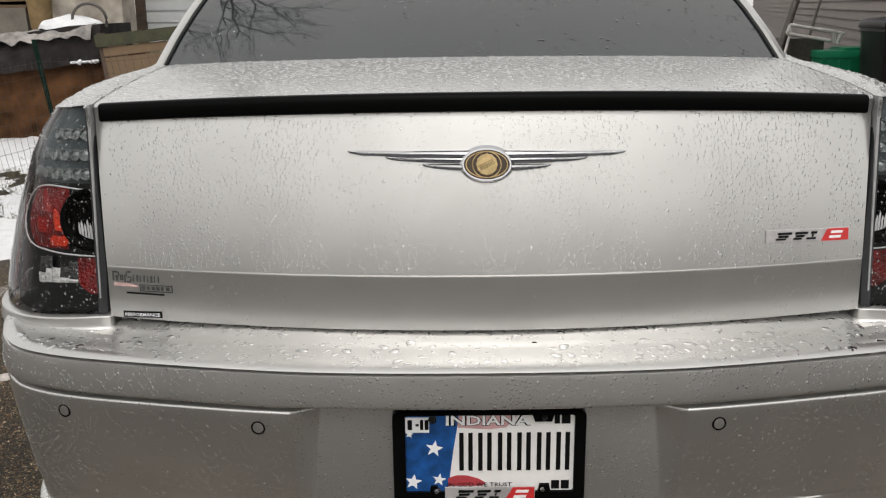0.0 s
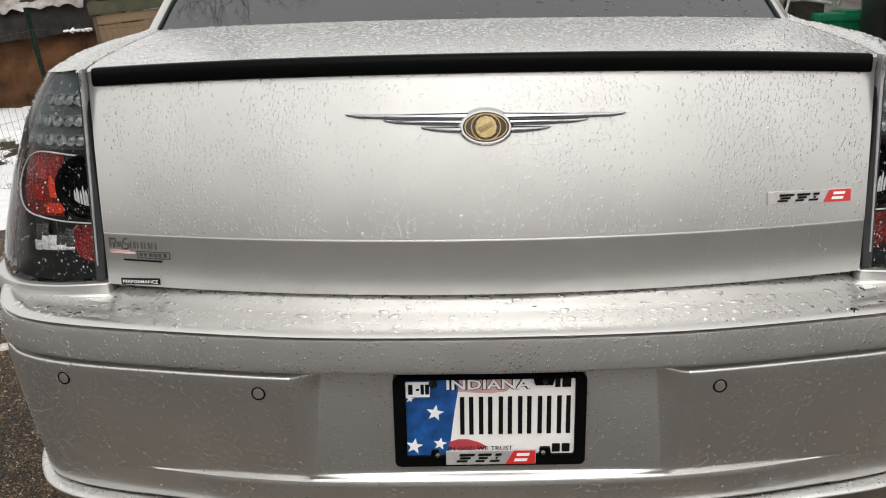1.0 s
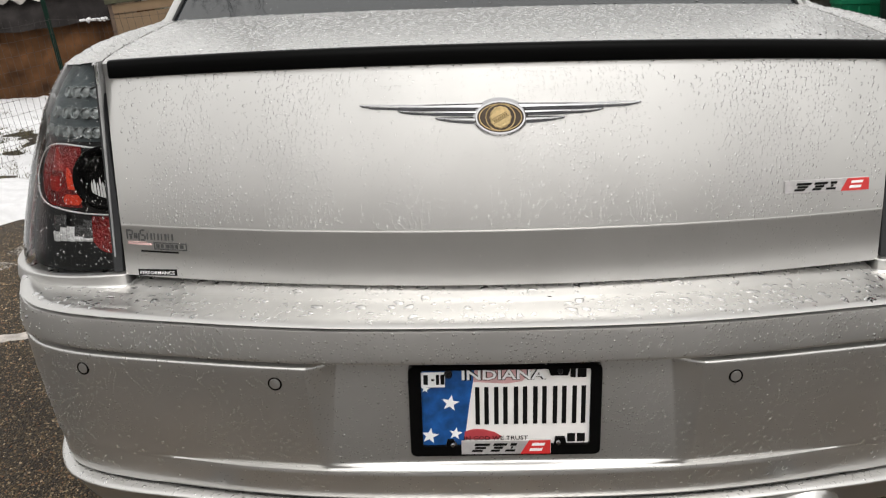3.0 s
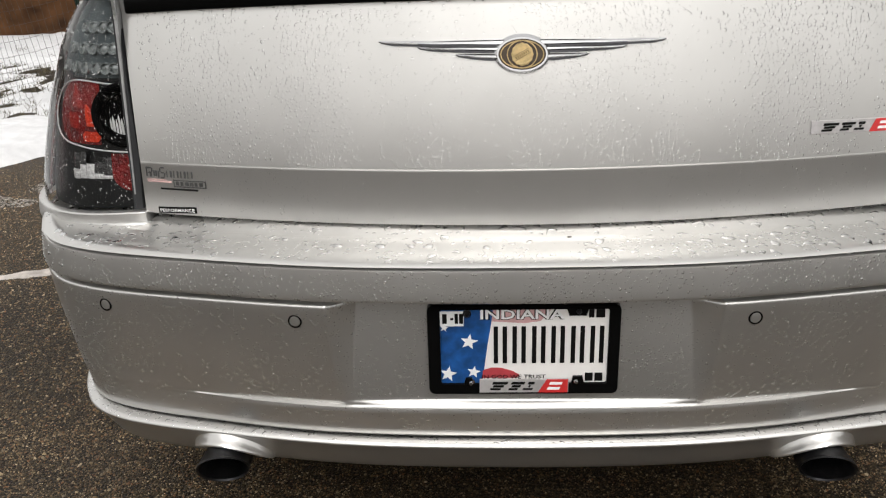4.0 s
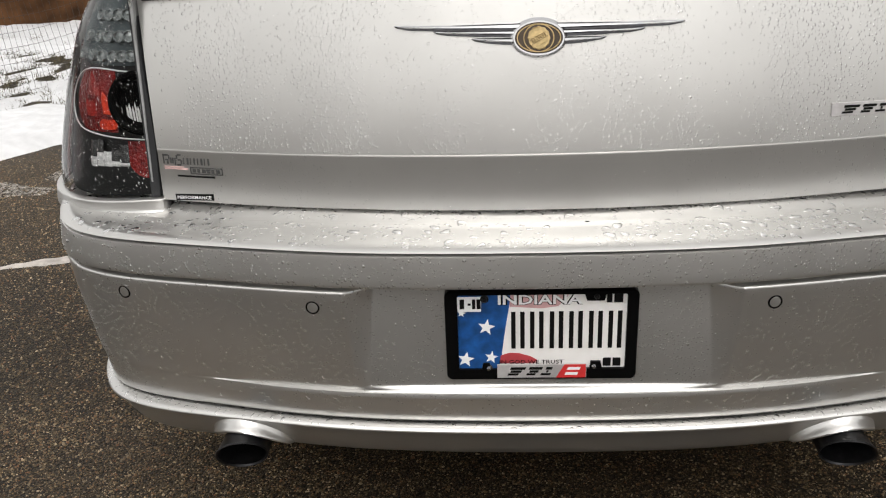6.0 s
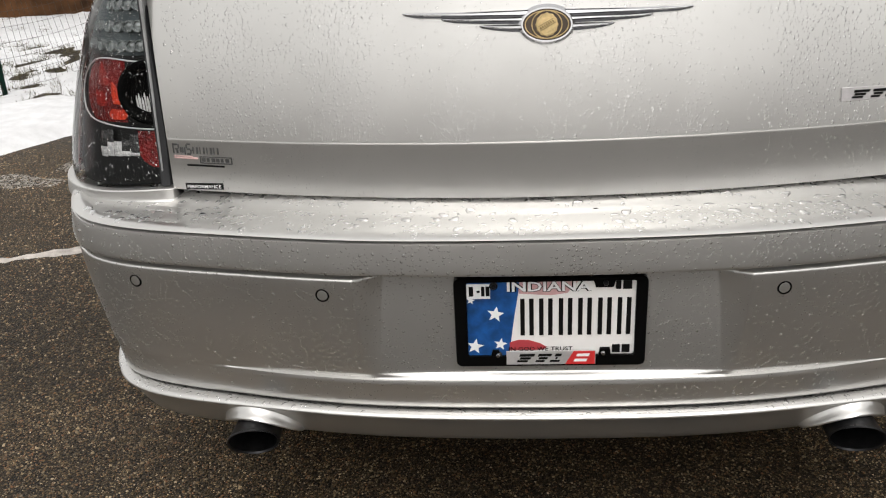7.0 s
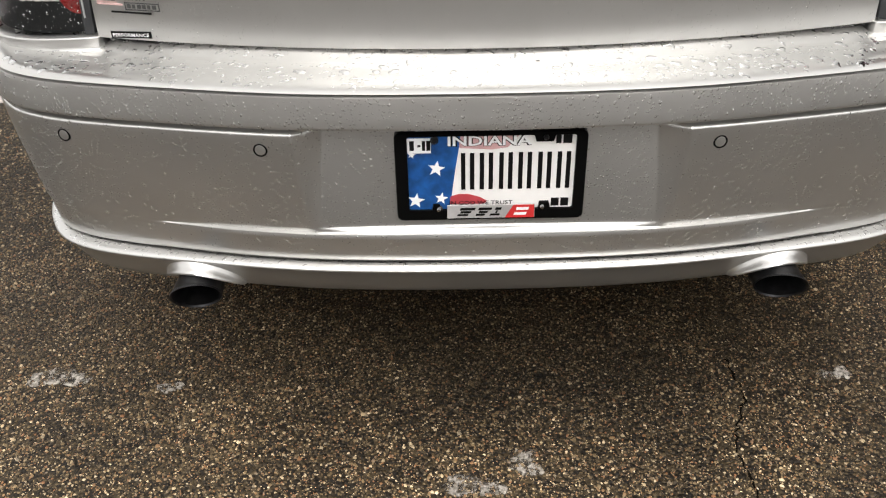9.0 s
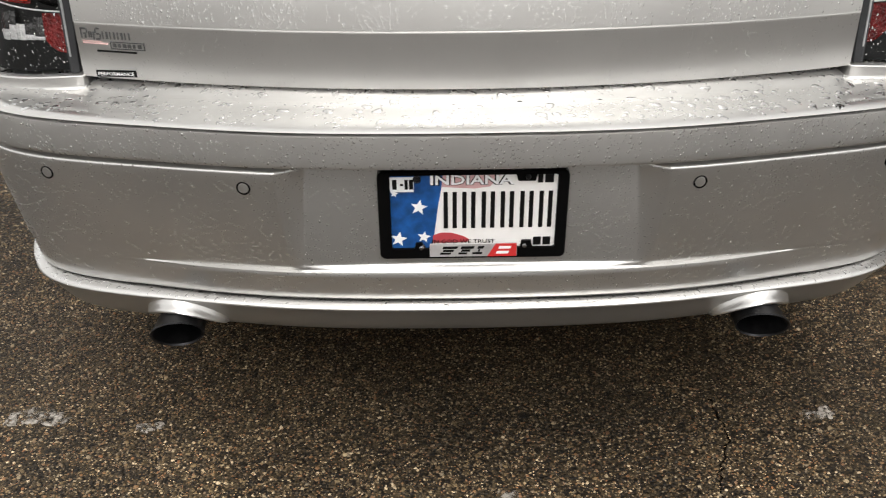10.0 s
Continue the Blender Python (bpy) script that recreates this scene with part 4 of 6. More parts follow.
def emblem():
    Z = 1.0015
    at = lid_place(.003, Z, -.009)

    def oval(rx, rz, n=40):
        return [(rx * math.cos(2 * math.pi * k / n), rz * math.sin(2 * math.pi * k / n)) for k in range(n)]

    v, f = slab(oval(.0440, .0300), at, 0, .0085, .0042)
    base = part("winged_emblem", v, f, CHROME, car, "chrome winged emblem with a gold centre seal", 35)
    v, f = slab(oval(.0372, .0232), at, .0075, .0090)
    part("oval_field", v, f, material("dark_bronze", (0.05, 0.032, 0.018), 0.3, 0.3, 0.2, 200), base, "dark bronze oval field", 30)
    for rx, rz in ((.0335, .0205), (.0232, .0205)):
        ring = [Vector(at(rx * math.cos(2 * math.pi * k / 40), rz * math.sin(2 * math.pi * k / 40), .0092)) for k in range(41)]
        v, f = tube(ring, .0010, 5)
        part("gold_line", v, f, GOLD, base, "fine gold line", 60)
    seal = [((.0172 + .0005 * math.cos(12 * 2 * math.pi * k / 72)) * math.cos(2 * math.pi * k / 72), (.0172 + .0005 * math.cos(12 * 2 * math.pi * k / 72)) * math.sin(2 * math.pi * k / 72)) for k in range(72)]
    v, f = slab(seal, at, .0085, .0115, .0012)
    part("gold_seal", v, f, GOLD, base, "round gold seal with a scalloped rim", 30)
    c30, s30 = math.cos(radians(28)), math.sin(radians(28))
    for a0, a1, b0, b1 in [(-.0135, .0135, -.0034, -.0026), (-.0135, .0135, .0034, .0042)] + [(-.0118 + .0036 * q, -.0098 + .0036 * q, -.0014, .0022) for q in range(7)]:
        v, f = slab([(p * c30 - q * s30, p * s30 + q * c30) for p, q in ((a0, b0), (a1, b0), (a1, b1), (a0, b1))], at, .0110, .0121)
        part("seal_relief", v, f, DULL_GOLD, base, "", 0)
    for sgn in (-1, 1):
        for z0, z1, x1, drop in ((.0200, .0138, .2270, .003), (.0112, .0054, .165, .003), (-.0002, -.0064, .105, .002)):
            x0 = .036 if z0 < .015 else .028
            out = [(x0, z1), (x1 * .55, z1 + .0006), (x1 - .028, z1 + .0018), (x1 - .008, z0 - .0035), (x1, z0 - .0006 * 1), (x1 - .002, z0), (x1 * .6, z0), (x0, z0 + (.0015 if z0 > .015 else 0))]
            if sgn < 0:
                out = [(-a, b) for a, b in out[::-1]]
            v, f = slab(out, at, 0, .0075, .0021)
            part("wing_bar", v, f, CHROME, base, "tapered chrome wing bar", 30)
            # dark strip stands in for the shade along the bar's lower edge
            low = [(x0, z1 - .0042), (x1 * .55, z1 - .0034), (x1 - .022, z1 - .0010), (x1 - .004, z0 - .0040), (x1 - .006, z0 - .0020), (x1 * .6, z1 + .0010), (x0, z1 + .0010)]
            if sgn < 0:
                low = [(-a, b) for a, b in low[::-1]]
            v, f = slab(low, at, 0, .0040, .0005)
            part("wing_underside", v, f, CHROME_SHADE, base, "dark strip painting the shade under the wing bar", 30)
    return base


emblem()


# badge at the lid's corner
def badge(at, w, h, parent, name, label, top=.003):
    """Chrome strip with dark slanted shapes and a red end."""
    v, f = slab([(0, 0), (w, 0), (w, h), (0, h)], at, 0, top, .0008)
    base = part(name, v, f, BADGE_SILVER, parent, label, 30)
    sl = h * .55
    v, f = slab([(w * .66, h * .02), (w * .992, h * .02), (w * .992, h * .98), (w * .66 + sl, h * .98)], at, top - .001, top + .0006)
    part("red_end", v, f, BADGE_RED, base, "red slanted end", 30)
    k = 0
    for a, b in ((.10, .27), (.31, .46), (.47, .63)):
        for z0, z1, cutl, cutr in ((.62, .80, 0, 0), (.40, .56, .02, .03), (.20, .34, 0, .05)):
            if (k == 7) or (k == 6):
                a2, b2 = .50, .57
            else:
                a2, b2 = a, b
            v, f = slab([(w * (a2 + cutl) + h * z0 * .4, h * z0), (w * (b2 - cutr) + h * z0 * .4, h * z0), (w * (b2 - cutr) + h * z1 * .4, h * z1), (w * (a2 + cutl) + h * z1 * .4, h * z1)], at, top - .001, top + .0008)
            part("dark_bar", v, f, INK, base, "", 0)
            k += 1
    for z0, z1 in ((.60, .80), (.22, .42)):
        v, f = slab([(w * .74 + h * z0 * .4, h * z0), (w * .88 + h * z0 * .4, h * z0), (w * .88 + h * z1 * .4, h * z1), (w * .74 + h * z1 * .4, h * z1)], at, top - .001, top + .0009)
        part("pale_bar", v, f, WHITE, base, "", 0)
    return base


badge(lid_place(.4715, .8590, -.020), .153, .0210, car, "corner_badge", "chrome corner badge with dark bars and a red end")


# stickers on the lid's lower corner
def sticker_block():
    at = lid_place(0, 0)
    z = .7368
    lift = lambda x: .05 * (x + .595)
    v, f = slab([(-.6315, z - .0058 + lift(-.6315)), (-.5580, z - .0058 + lift(-.558)), (-.5580, z + .0058 + lift(-.558)), (-.6315, z + .0058 + lift(-.6315))], at, 0, .0012)
    s1 = part("black_sticker", v, f, INK, car, "small black sticker with white lettering", 0)
    v, f = text_mesh("PERFORMANCE", .0084, lambda a, b, h: (a, 0, b), fat=.0001)
    xs = [p[0] for p in v]
    k, mid = .066 / (max(xs) - min(xs)), (max(xs) + min(xs)) / 2
    v = [(-.5948 + (p[0] - mid) * k, p[2]) for p in v]
    v = [(a, float(lid_y(a, z)) - .0022, z + b - .0004 + lift(a)) for a, b in v]
    part("lettering", v, f, WHITE, s1, "white lettering", 0)
    # dealer's sticker: bars for its words
    first = None
    bars = [(-.6450, -.6425, .796, .8135), (-.6425, -.6345, .8105, .8135), (-.6405, -.6345, .8025, .8050), (-.6345, -.6322, .8045, .8120), (-.6385, -.6350, .796, .8020),
            (-.6310, -.6285, .7975, .8075), (-.6275, -.6245, .7975, .8075), (-.6228, -.6205, .794, .8075), (-.6165, -.6095, .8120, .8145), (-.6190, -.6165, .8055, .8130), (-.6165, -.6110, .8030, .8055), (-.6115, -.6090, .7965, .8035), (-.6185, -.6110, .7940, .7965)]
    bars += [(-.6065 + .0066 * q, -.6065 + .0066 * q + (.0022, .0036, .0018, .0030)[q % 4], .7965, .8085) for q in range(8)]
    for x0, x1, z0, z1 in bars:
        v, f = slab([(x0, z0), (x1, z0), (x1 + .0006, z1), (x0 + .0006, z1)], at, 0, .0012)
        ob = part("dealer_sticker" if first is None else "print_bar", v, f, STICKER_GREY, first or car, "grey and pink dealer sticker" if first is None else "", 0)
        first = first or ob
    edge = [(-.5950, -.5340, .7795, .7812), (-.5950, -.5340, .7908, .7925), (-.5950, -.5932, .7812, .7908), (-.5358, -.5340, .7812, .7908)]
    edge += [(-.5905 + .0088 * q, -.5905 + .0088 * q + (.0062, .0050, .0066)[q % 3], .7828, .7893) for q in range(6)]
    for x0, x1, z0, z1 in edge:
        v, f = slab([(x0, z0), (x1, z0), (x1, z1), (x0, z1)], at, 0, .0012)
        part("print_bar", v, f, STICKER_DARK, first, "", 0)
    for x0, x1, z0, z1, mat in ((-.6440, -.5985, .7865, .7895, STICKER_PINK), (-.6440, -.6080, .7905, .7920, STICKER_PINK), (-.6210, -.5500, .7738, .7768, INK)):
        v, f = slab([(x0, z0), (x1, z0), (x1, z1), (x0, z1)], at, 0, .0012)
        part("print_bar", v, f, mat, first, "", 0)


sticker_block()


# number plate
def number_plate():
    X0, Z0, PY = -.1535, .4632, .004

    def at(a, b, h):
        return (X0 + a, PY - h, Z0 + b)

    W, H = .311, .163

    def rounded(x0, x1, z0, z1, r):
        out = []
        for cx, cz, s in ((x1 - r, z0 + r, -90), (x1 - r, z1 - r, 0), (x0 + r, z1 - r, 90), (x0 + r, z0 + r, 180)):
            for k in range(5):
                g = radians(s + 22.5 * k)
                out.append((cx + r * math.cos(g), cz + r * math.sin(g)))
        return out

    o, i = rounded(0, W, 0, H, .010), rounded(.0205, W - .0185, .0195, H - .0065, .004)
    n = len(o)
    v = [at(a, b, -.017) for a, b in o] + [at(a, b, .006) for a, b in o] + [at(a * .992 + W * .004, b * .985 + H * .0075, .008) for a, b in o] + [at(a, b, .008) for a, b in i] + [at(a, b, .001) for a, b in i]
    frame_ob = part("number_plate", v, grid_faces(5, n, wrap=True), BLACK_GLOSS, car, "number plate in a black plastic frame", 35)
    v, f = slab([(.006, .006), (W - .006, .006), (W - .006, H - .003), (.006, H - .003)], at, -.002, .0022)
    sheet = part("plate_sheet", v, f, PLATE_WHITE, frame_ob, "white number plate sheet", 0)
    k = .311 / 977.0

    def c(x, y):
        return ((x - 65) * k, (520 - y) * k * 1.13)

    def flat(name, pts, mat, h, label=""):
        pts = [c(*p) for p in pts]
        area = sum(pts[j - 1][0] * pts[j][1] - pts[j][0] * pts[j - 1][1] for j in range(len(pts)))
        if area < 0:
            pts = pts[::-1]
        v, f = slab(pts, at, .002, h)
        return part(name, v, f, mat, frame_ob, label, 0)

    flat("pink_wash", [(390, 85), (700, 85), (640, 150), (560, 160), (395, 150)], PLATE_PINK, .0026, "faded red stripes")
    flat("blue_field", [(118, 85), (400, 85), (392, 150), (372, 260), (340, 475), (118, 475)], PLATE_BLUE, .0029, "blue field with white stars")
    flat("red_swoosh", [(345, 400), (390, 387), (440, 388), (500, 405), (535, 425), (520, 440), (343, 440)], PLATE_RED, .0030, "red swoosh")
    for sx, sy, r in ((275, 252, 46), (165, 418, 46), (298, 408, 36), (150, 180, 22)):
        pts = []
        for j in range(10):
            g = radians(90 + 36 * j - 10)
            rr = r if j % 2 == 0 else r * .42
            pts.append((sx + rr * math.cos(g), sy - rr * math.sin(g) * .9))
        flat("star", pts, WHITE, .0034, "white star")
    flat("date_sticker", [(130, 98), (252, 98), (250, 172), (130, 172)], WHITE, .0036, "white date sticker")
    for x0, x1, y0, y1 in ((142, 165, 110, 158), (182, 198, 130, 140), (205, 222, 110, 158), (228, 248, 110, 158), (882, 908, 92, 132), (918, 962, 92, 132), (872, 912, 416, 456), (922, 962, 416, 456)):
        flat("small_bar", [(x0, y0), (x1, y0), (x1, y1), (x0, y1)], INK, .0042)
    for x0 in (402, 498, 598, 696, 796, 894):
        flat("number_bar", [(x0, 176), (x0 + 22, 176), (x0 + 22, 362), (x0, 362)], INK, .0040)
        flat("number_bar", [(x0 + 46, 176), (x0 + 68, 176), (x0 + 68, 362), (x0 + 46, 362)], INK, .0040)
    a0, b0 = c(505, 434)
    v, f = text_mesh("IN GOD WE TRUST", .0105, lambda a, b, hh: at(a0 + a, b0 + b, .0040), fat=.0001)
    xs = [p[0] for p in v]
    mid, kk = (max(xs) + min(xs)) / 2, (330 * k) / (max(xs) - min(xs))
    v = [(X0 + a0 + (p[0] - mid) * kk, p[1], p[2]) for p in v]
    part("slogan", v, f, INK, frame_ob, "small dark motto", 0)
    a0, b0 = c(548, 116)
    for size, mat, h, dx, fat in ((.0235, INK, .0040, .0003, .0014), (.0235, WHITE, .0046, 0, .0005)):
        v, f = text_mesh("INDIANA", size, lambda a, b, hh, h=h, dx=dx: at(a0 + a + dx, b0 + b - dx, h), fat=fat)
        xs = [p[0] for p in v]
        mid, kk = (max(xs) + min(xs)) / 2, (425 * k) / (max(xs) - min(xs))
        v = [(X0 + a0 + (p[0] - mid) * kk + dx, p[1], p[2]) for p in v]
        part("lettering", v, f, mat, frame_ob, "state name in white lettering with dark edges" if mat is WHITE else "", 0)
    for bx, by in ((268, 106), (830, 96), (283, 458), (826, 452)):
        a, b = c(bx, by)
        v = []
        prof = ((.0085, .004), (.0085, .007), (.0055, .0075), (.0052, .0105), (.0035, .0122), (.0003, .0126))
        for r, h in prof:
            v += [at(a + r * .8 * math.cos(2 * math.pi * j / 16), b + r * .8 * math.sin(2 * math.pi * j / 16), h) for j in range(16)]
        part("bolt", v, grid_faces(len(prof), 16, wrap=True), EXHAUST if by < 200 else CHROME, frame_ob, "plate bolt", 40)
    for x0, x1, y0, y1 in ((770, 880, 85, 118), (245, 300, 436, 475), (800, 870, 430, 475)):
        flat("frame_tab", [(x0, y0), (x1, y0), (x1 - 12, y1), (x0 + 12, y1)] if y0 < 200 else [(x0 + 10, y0), (x1 - 10, y0), (x1, y1), (x0, y1)], BLACK_GLOSS, .0075, "black frame tab")
    a, b = c(327, 508)
    badge(lambda p, q, h: at(a + p, b + q, .0075 + h), 460 * k, 71 * k * 1.13, car, "frame_badge", "chrome frame badge with dark bars and a red end", .002)


number_plate()


# ---- yard beside the drive ----
def edge_y(x):
    """Where the snow begins, seen from above."""
    return 3.03 + .62 * (x + 2.31) + .10 * math.sin(x * 5.1) + .05 * math.sin(x * 13.0 + 1)


def yard():
    xs, ys = np.linspace(-14, -.6, 150), np.linspace(0.0, 16, 170)
    lawn, snow = [], []
    for y in ys:
        for x in xs:
            d = (y - edge_y(x)) * .85
            base = .025 * ease(d, 0, .5) - .03
            n1 = noise.noise(Vector((x * 1.3, y * 1.3, 0)))
            n2 = noise.noise(Vector((x * 6.5, y * 4.0, 3)))
            lawn.append((x, y, float(base + .02 * n2 * ease(d, .2, 1))))
            thick = .085 * ease(d, -.02, .16) * (1 - .66 * ease(d, .75, 1.25)) + .026 * n1 * ease(d, .1, .5) + .034 * n2 * ease(d, .3, 1.0)
            snow.append((x, y, float(-.035 + .025 * ease(d, 0, .5) + thick)))
    f = grid_faces(len(ys), len(xs))
    ob = part("lawn", lawn, f, GRASS, smooth=60)
    tagged(ob, "brown winter lawn showing through melting snow", "lawn", kind="structure")
    ob = part("snow_cover", snow, f, SNOW, smooth=80)
    tagged(ob, "patchy melting snow with a thick bank along the drive", "snow", kind="stuff")
    rng = np.random.default_rng(5)
    v, f = [], []
    for _ in range(5200):
        x, y = rng.uniform(-6.5, -2.2), rng.uniform(3.0, 7.6)
        if y < edge_y(x) + .8 or noise.noise(Vector((x * 1.3, y * 1.3, 0))) + .8 * noise.noise(Vector((x * 6.5, y * 4.0, 3))) > -.16:
            continue
        for _ in range(5):
            a, h, bx, by = rng.uniform(0, 6.28), rng.uniform(.015, .042), x + rng.normal(0, .02), y + rng.normal(0, .02)
            k = len(v)
            lx, ly = rng.normal(0, .03, 2)
            v += [(bx - .003 * math.cos(a), by - .003 * math.sin(a), 0), (bx + .003 * math.cos(a), by + .003 * math.sin(a), 0), (bx + lx, by + ly, h)]
            f.append((k, k + 1, k + 2))
    ob = part("grass_tufts", v, f, GRASS, smooth=0)
    tagged(ob, "tufts of dry grass poking through the snow", "grass", kind="stuff")


yard()


def ice_patch(x, y, r, seed, flat=1.0):
    rng = np.random.default_rng(seed)
    v, f, n = [], [], 26
    ph = rng.uniform(0, 6.28, 4)
    for ring, (k, h) in enumerate(((1.0, -.001), (.93, .0035), (.7, .0055), (.35, .006), (.02, .0055))):
        for i in range(n):
            a = 2 * math.pi * i / n
            rr = r * k * (1 + .28 * math.sin(2 * a + ph[0]) + .18 * math.sin(3 * a + ph[1]) + .12 * math.sin(7 * a + ph[2]) * k)
            v.append((x + rr * math.cos(a) * flat, y + rr * math.sin(a) * .75, h + rng.uniform(-.001, .0012)))
    f = grid_faces(5, n, wrap=True)
    ob = part("ice_patch", v, f, ICE, smooth=50)
    tagged(ob, "thin remnant of grey ice on the asphalt", "ice", group="ice remnants")


for i, (x, y, r, fl) in enumerate(((-.90, .137, .045, 1.2), (.745, .112, .022, .9), (.715, .104, .020, 1.0), (.066, -.122, .036, 1.0), (-.035, -.175, .040, 1.2), (-.655, .10, .022, 1.1), (-2.26, 2.40, .12, 1.5), (-2.08, 2.60, .08, 1.6))):
    ice_patch(x, y, r, 20 + i, fl)


def slush_strip():
    rng = np.random.default_rng(3)
    v, n = [], 60
    for i in range(n):
        t = i / (n - 1)
        x, y = -2.35 + 1.6 * t, 1.30 + .72 * t + .03 * math.sin(9 * t) + rng.normal(0, .006)
        w = .028 + .012 * math.sin(17 * t) + rng.normal(0, .004)
        v += [(x, y - w, -.001), (x, y - w * .6, .005), (x, y, .007), (x, y + w * .6, .005), (x, y + w, -.001)]
    ob = part("slush_strip", v, grid_faces(n, 5), SLUSH, smooth=60)
    tagged(ob, "thin line of dirty slush across the asphalt", "slush")


SLUSH = material("dirty_slush", (0.55, 0.50, 0.46), 0.6, 0, 0.3, 30, 0.6, 90)
slush_strip()


def crack():
    v, n = [], 40
    rng = np.random.default_rng(8)
    for i in range(n):
        t = i / (n - 1)
        x, y = .53 - .08 * (1 - t) + .012 * math.sin(11 * t) + rng.normal(0, .003), -.26 + .42 * t
        w = .0012 + .0042 * rng.random() ** 2
        v += [(x - w, y, .0012), (x + w, y, .0012)]
    ob = part("asphalt_crack", v, grid_faces(n, 2), CRACK, smooth=0)
    tagged(ob, "dark hairline crack in the asphalt", "crack", kind="structure")


crack()


# fence
def fence():
    posts = [(-3.46, 2.95, .0), (-3.22, 4.07, .02), (-2.93, 5.25, -.12), (-2.2, 6.3, .0)]
    f0 = tagged(new("wire_fence"), "low sagging wire mesh fence on thin metal posts", "fence")
    for i, (x, y, lean) in enumerate(posts):
        h = 1.06
        prof = [(-.016, -.004), (.016, -.004), (.016, .004), (.004, .004), (.004, .024), (-.004, .024), (-.004, .004), (-.016, .004)]
        v = [(x + a + lean * z, y + b, z) for z in (-.05, h) for a, b in prof]
        part("post", v, grid_faces(2, 8, wrap=True) + [tuple(range(8, 16))], POST_GREEN, f0, "green metal fence post", 0)
    pieces = []
    for (x0, y0, l0), (x1, y1, l1) in zip(posts[:-1], posts[1:]):
        n = 22
        for k in range(n):
            t = k / n
            x, y, l = x0 + (x1 - x0) * t, y0 + (y1 - y0) * t, -.10 + .05 * math.sin(9 * t)
            pieces.append(tube([(x, y - .01, .03), (x + l * .5, y - .01, .5), (x + l, y - .01, .92)], .0012, 4, False))
        for j in range(10):
            z = .05 + .095 * j
            pts = [(x0 + (x1 - x0) * t + (-.10) * z, y0 + (y1 - y0) * t - .012, z - .03 * math.sin(math.pi * t)) for t in np.linspace(0, 1, 7)]
            pieces.append(tube(pts, .0010, 4, False))
    v, f = joined(pieces)
    part("wire_mesh", v, f, WIRE, f0, "thin rusty wire mesh", 0)


fence()


def wavy_slab(x0, x1, z0, z1, y, depth, amp, seed, nx=40, nz=14, round_top=0.0, rise=0.0):
    v = []
    for j in range(nz + 1):
        for i in range(nx + 1):
            x, t = x0 + (x1 - x0) * i / nx, j / nz
            z = z0 + (z1 - z0) * t + rise * (x - x1) * (1 if z0 > .3 else t)
            w = noise.noise(Vector((x * 2.2, z * 3.0, seed))) + .5 * noise.noise(Vector((x * 7, z * 7, seed)))
            v.append((x, y - amp * w + round_top * t * t, z + amp * .5 * noise.noise(Vector((x * 3, seed, z)))))
    k = len(v)
    top = v[-(nx + 1):]
    v += [(p[0], y + depth, p[2]) for p in top]
    f = grid_faces(nz + 2, nx + 1)
    v += [(p[0], y + depth, z0 - .05) for p in top]
    f += grid_faces(2, nx + 1, start=k)
    # close both ends
    col = nx + 1
    for i in (0, nx):
        ring = [j * col + i for j in range(nz + 1)] + [k + i, k + col + i]
        f.append(tuple(ring if i else ring[::-1]))
    return v, f


def terrace():
    v, f = wavy_slab(-8.5, -3.45, -.05, .82, 7.62, 1.2, .09, 3.0, 110, 26, .10, .10)
    ob = part("earth_bank", v, f, SOIL, smooth=50)
    tagged(ob, "raw brown earth bank with rusty stains", "earth bank", kind="structure")
    v, f = wavy_slab(-8.5, -3.46, .80, 1.15, 7.56, .9, .075, 9.0, 120, 24, .05, .13)
    ob = part("tarpaulin", v, f, TARP, smooth=50)
    tagged(ob, "dark grey tarpaulin draped along the earth bank", "tarpaulin")
    # snow lying on the tarpaulin
    n, v = 150, []
    for j in range(9):
        for i in range(n):
            x = -8.4 + 4.86 * i / (n - 1)
            t = j / 8
            sink = .09 * (x + 3.52)
            hang = .07 + .09 * noise.noise(Vector((x * 3, 0, 7))) + .06 * noise.noise(Vector((x * 11, 4, 7))) + .03 * noise.noise(Vector((x * 31, 2, 7)))
            lump = .05 * noise.noise(Vector((x * 2.5, t * 3, 2))) + .035 * noise.noise(Vector((x * 8, t * 4, 5)))
            v.append((x, 7.515 + .45 * t, sink + (1.10 - hang if j == 0 else 1.125 + lump) - .02 * (j == 1)))
    ob = part("snow_on_tarpaulin", v, grid_faces(9, n), OLD_SNOW, smooth=70)
    tagged(ob, "layer of old snow lying on the tarpaulin", "snow", kind="stuff")


terrace()


def planter_box():
    box = tagged(new("timber_crate"), "tan timber crate with a mossy green top board", "crate")
    x1 = 1.25
    from_bm("top_board", box_bm(-.02, x1, -.03, .02, .930, 1.045, .006), GREEN_WOOD, box, "mossy green top board", 30)
    for z0, z1 in ((.838, .922), (.52, .826), (.20, .508), (-.02, .19)):
        from_bm("board", box_bm(.03, x1, 0, .03, z0, z1, .005), TAN_WOOD, box, "", 30)
    from_bm("corner_post", box_bm(-.01, .06, .02, .09, -.02, 1.06, .006), DARK_WOOD, box, "dark corner post", 30)
    from_bm("side_board", box_bm(0, .03, .09, .9, -.02, 1.04, .006), TAN_WOOD, box, "", 30)
    box.matrix_world = pose(-3.25, 7.2, 0, 0, -5.5, 6)


planter_box()


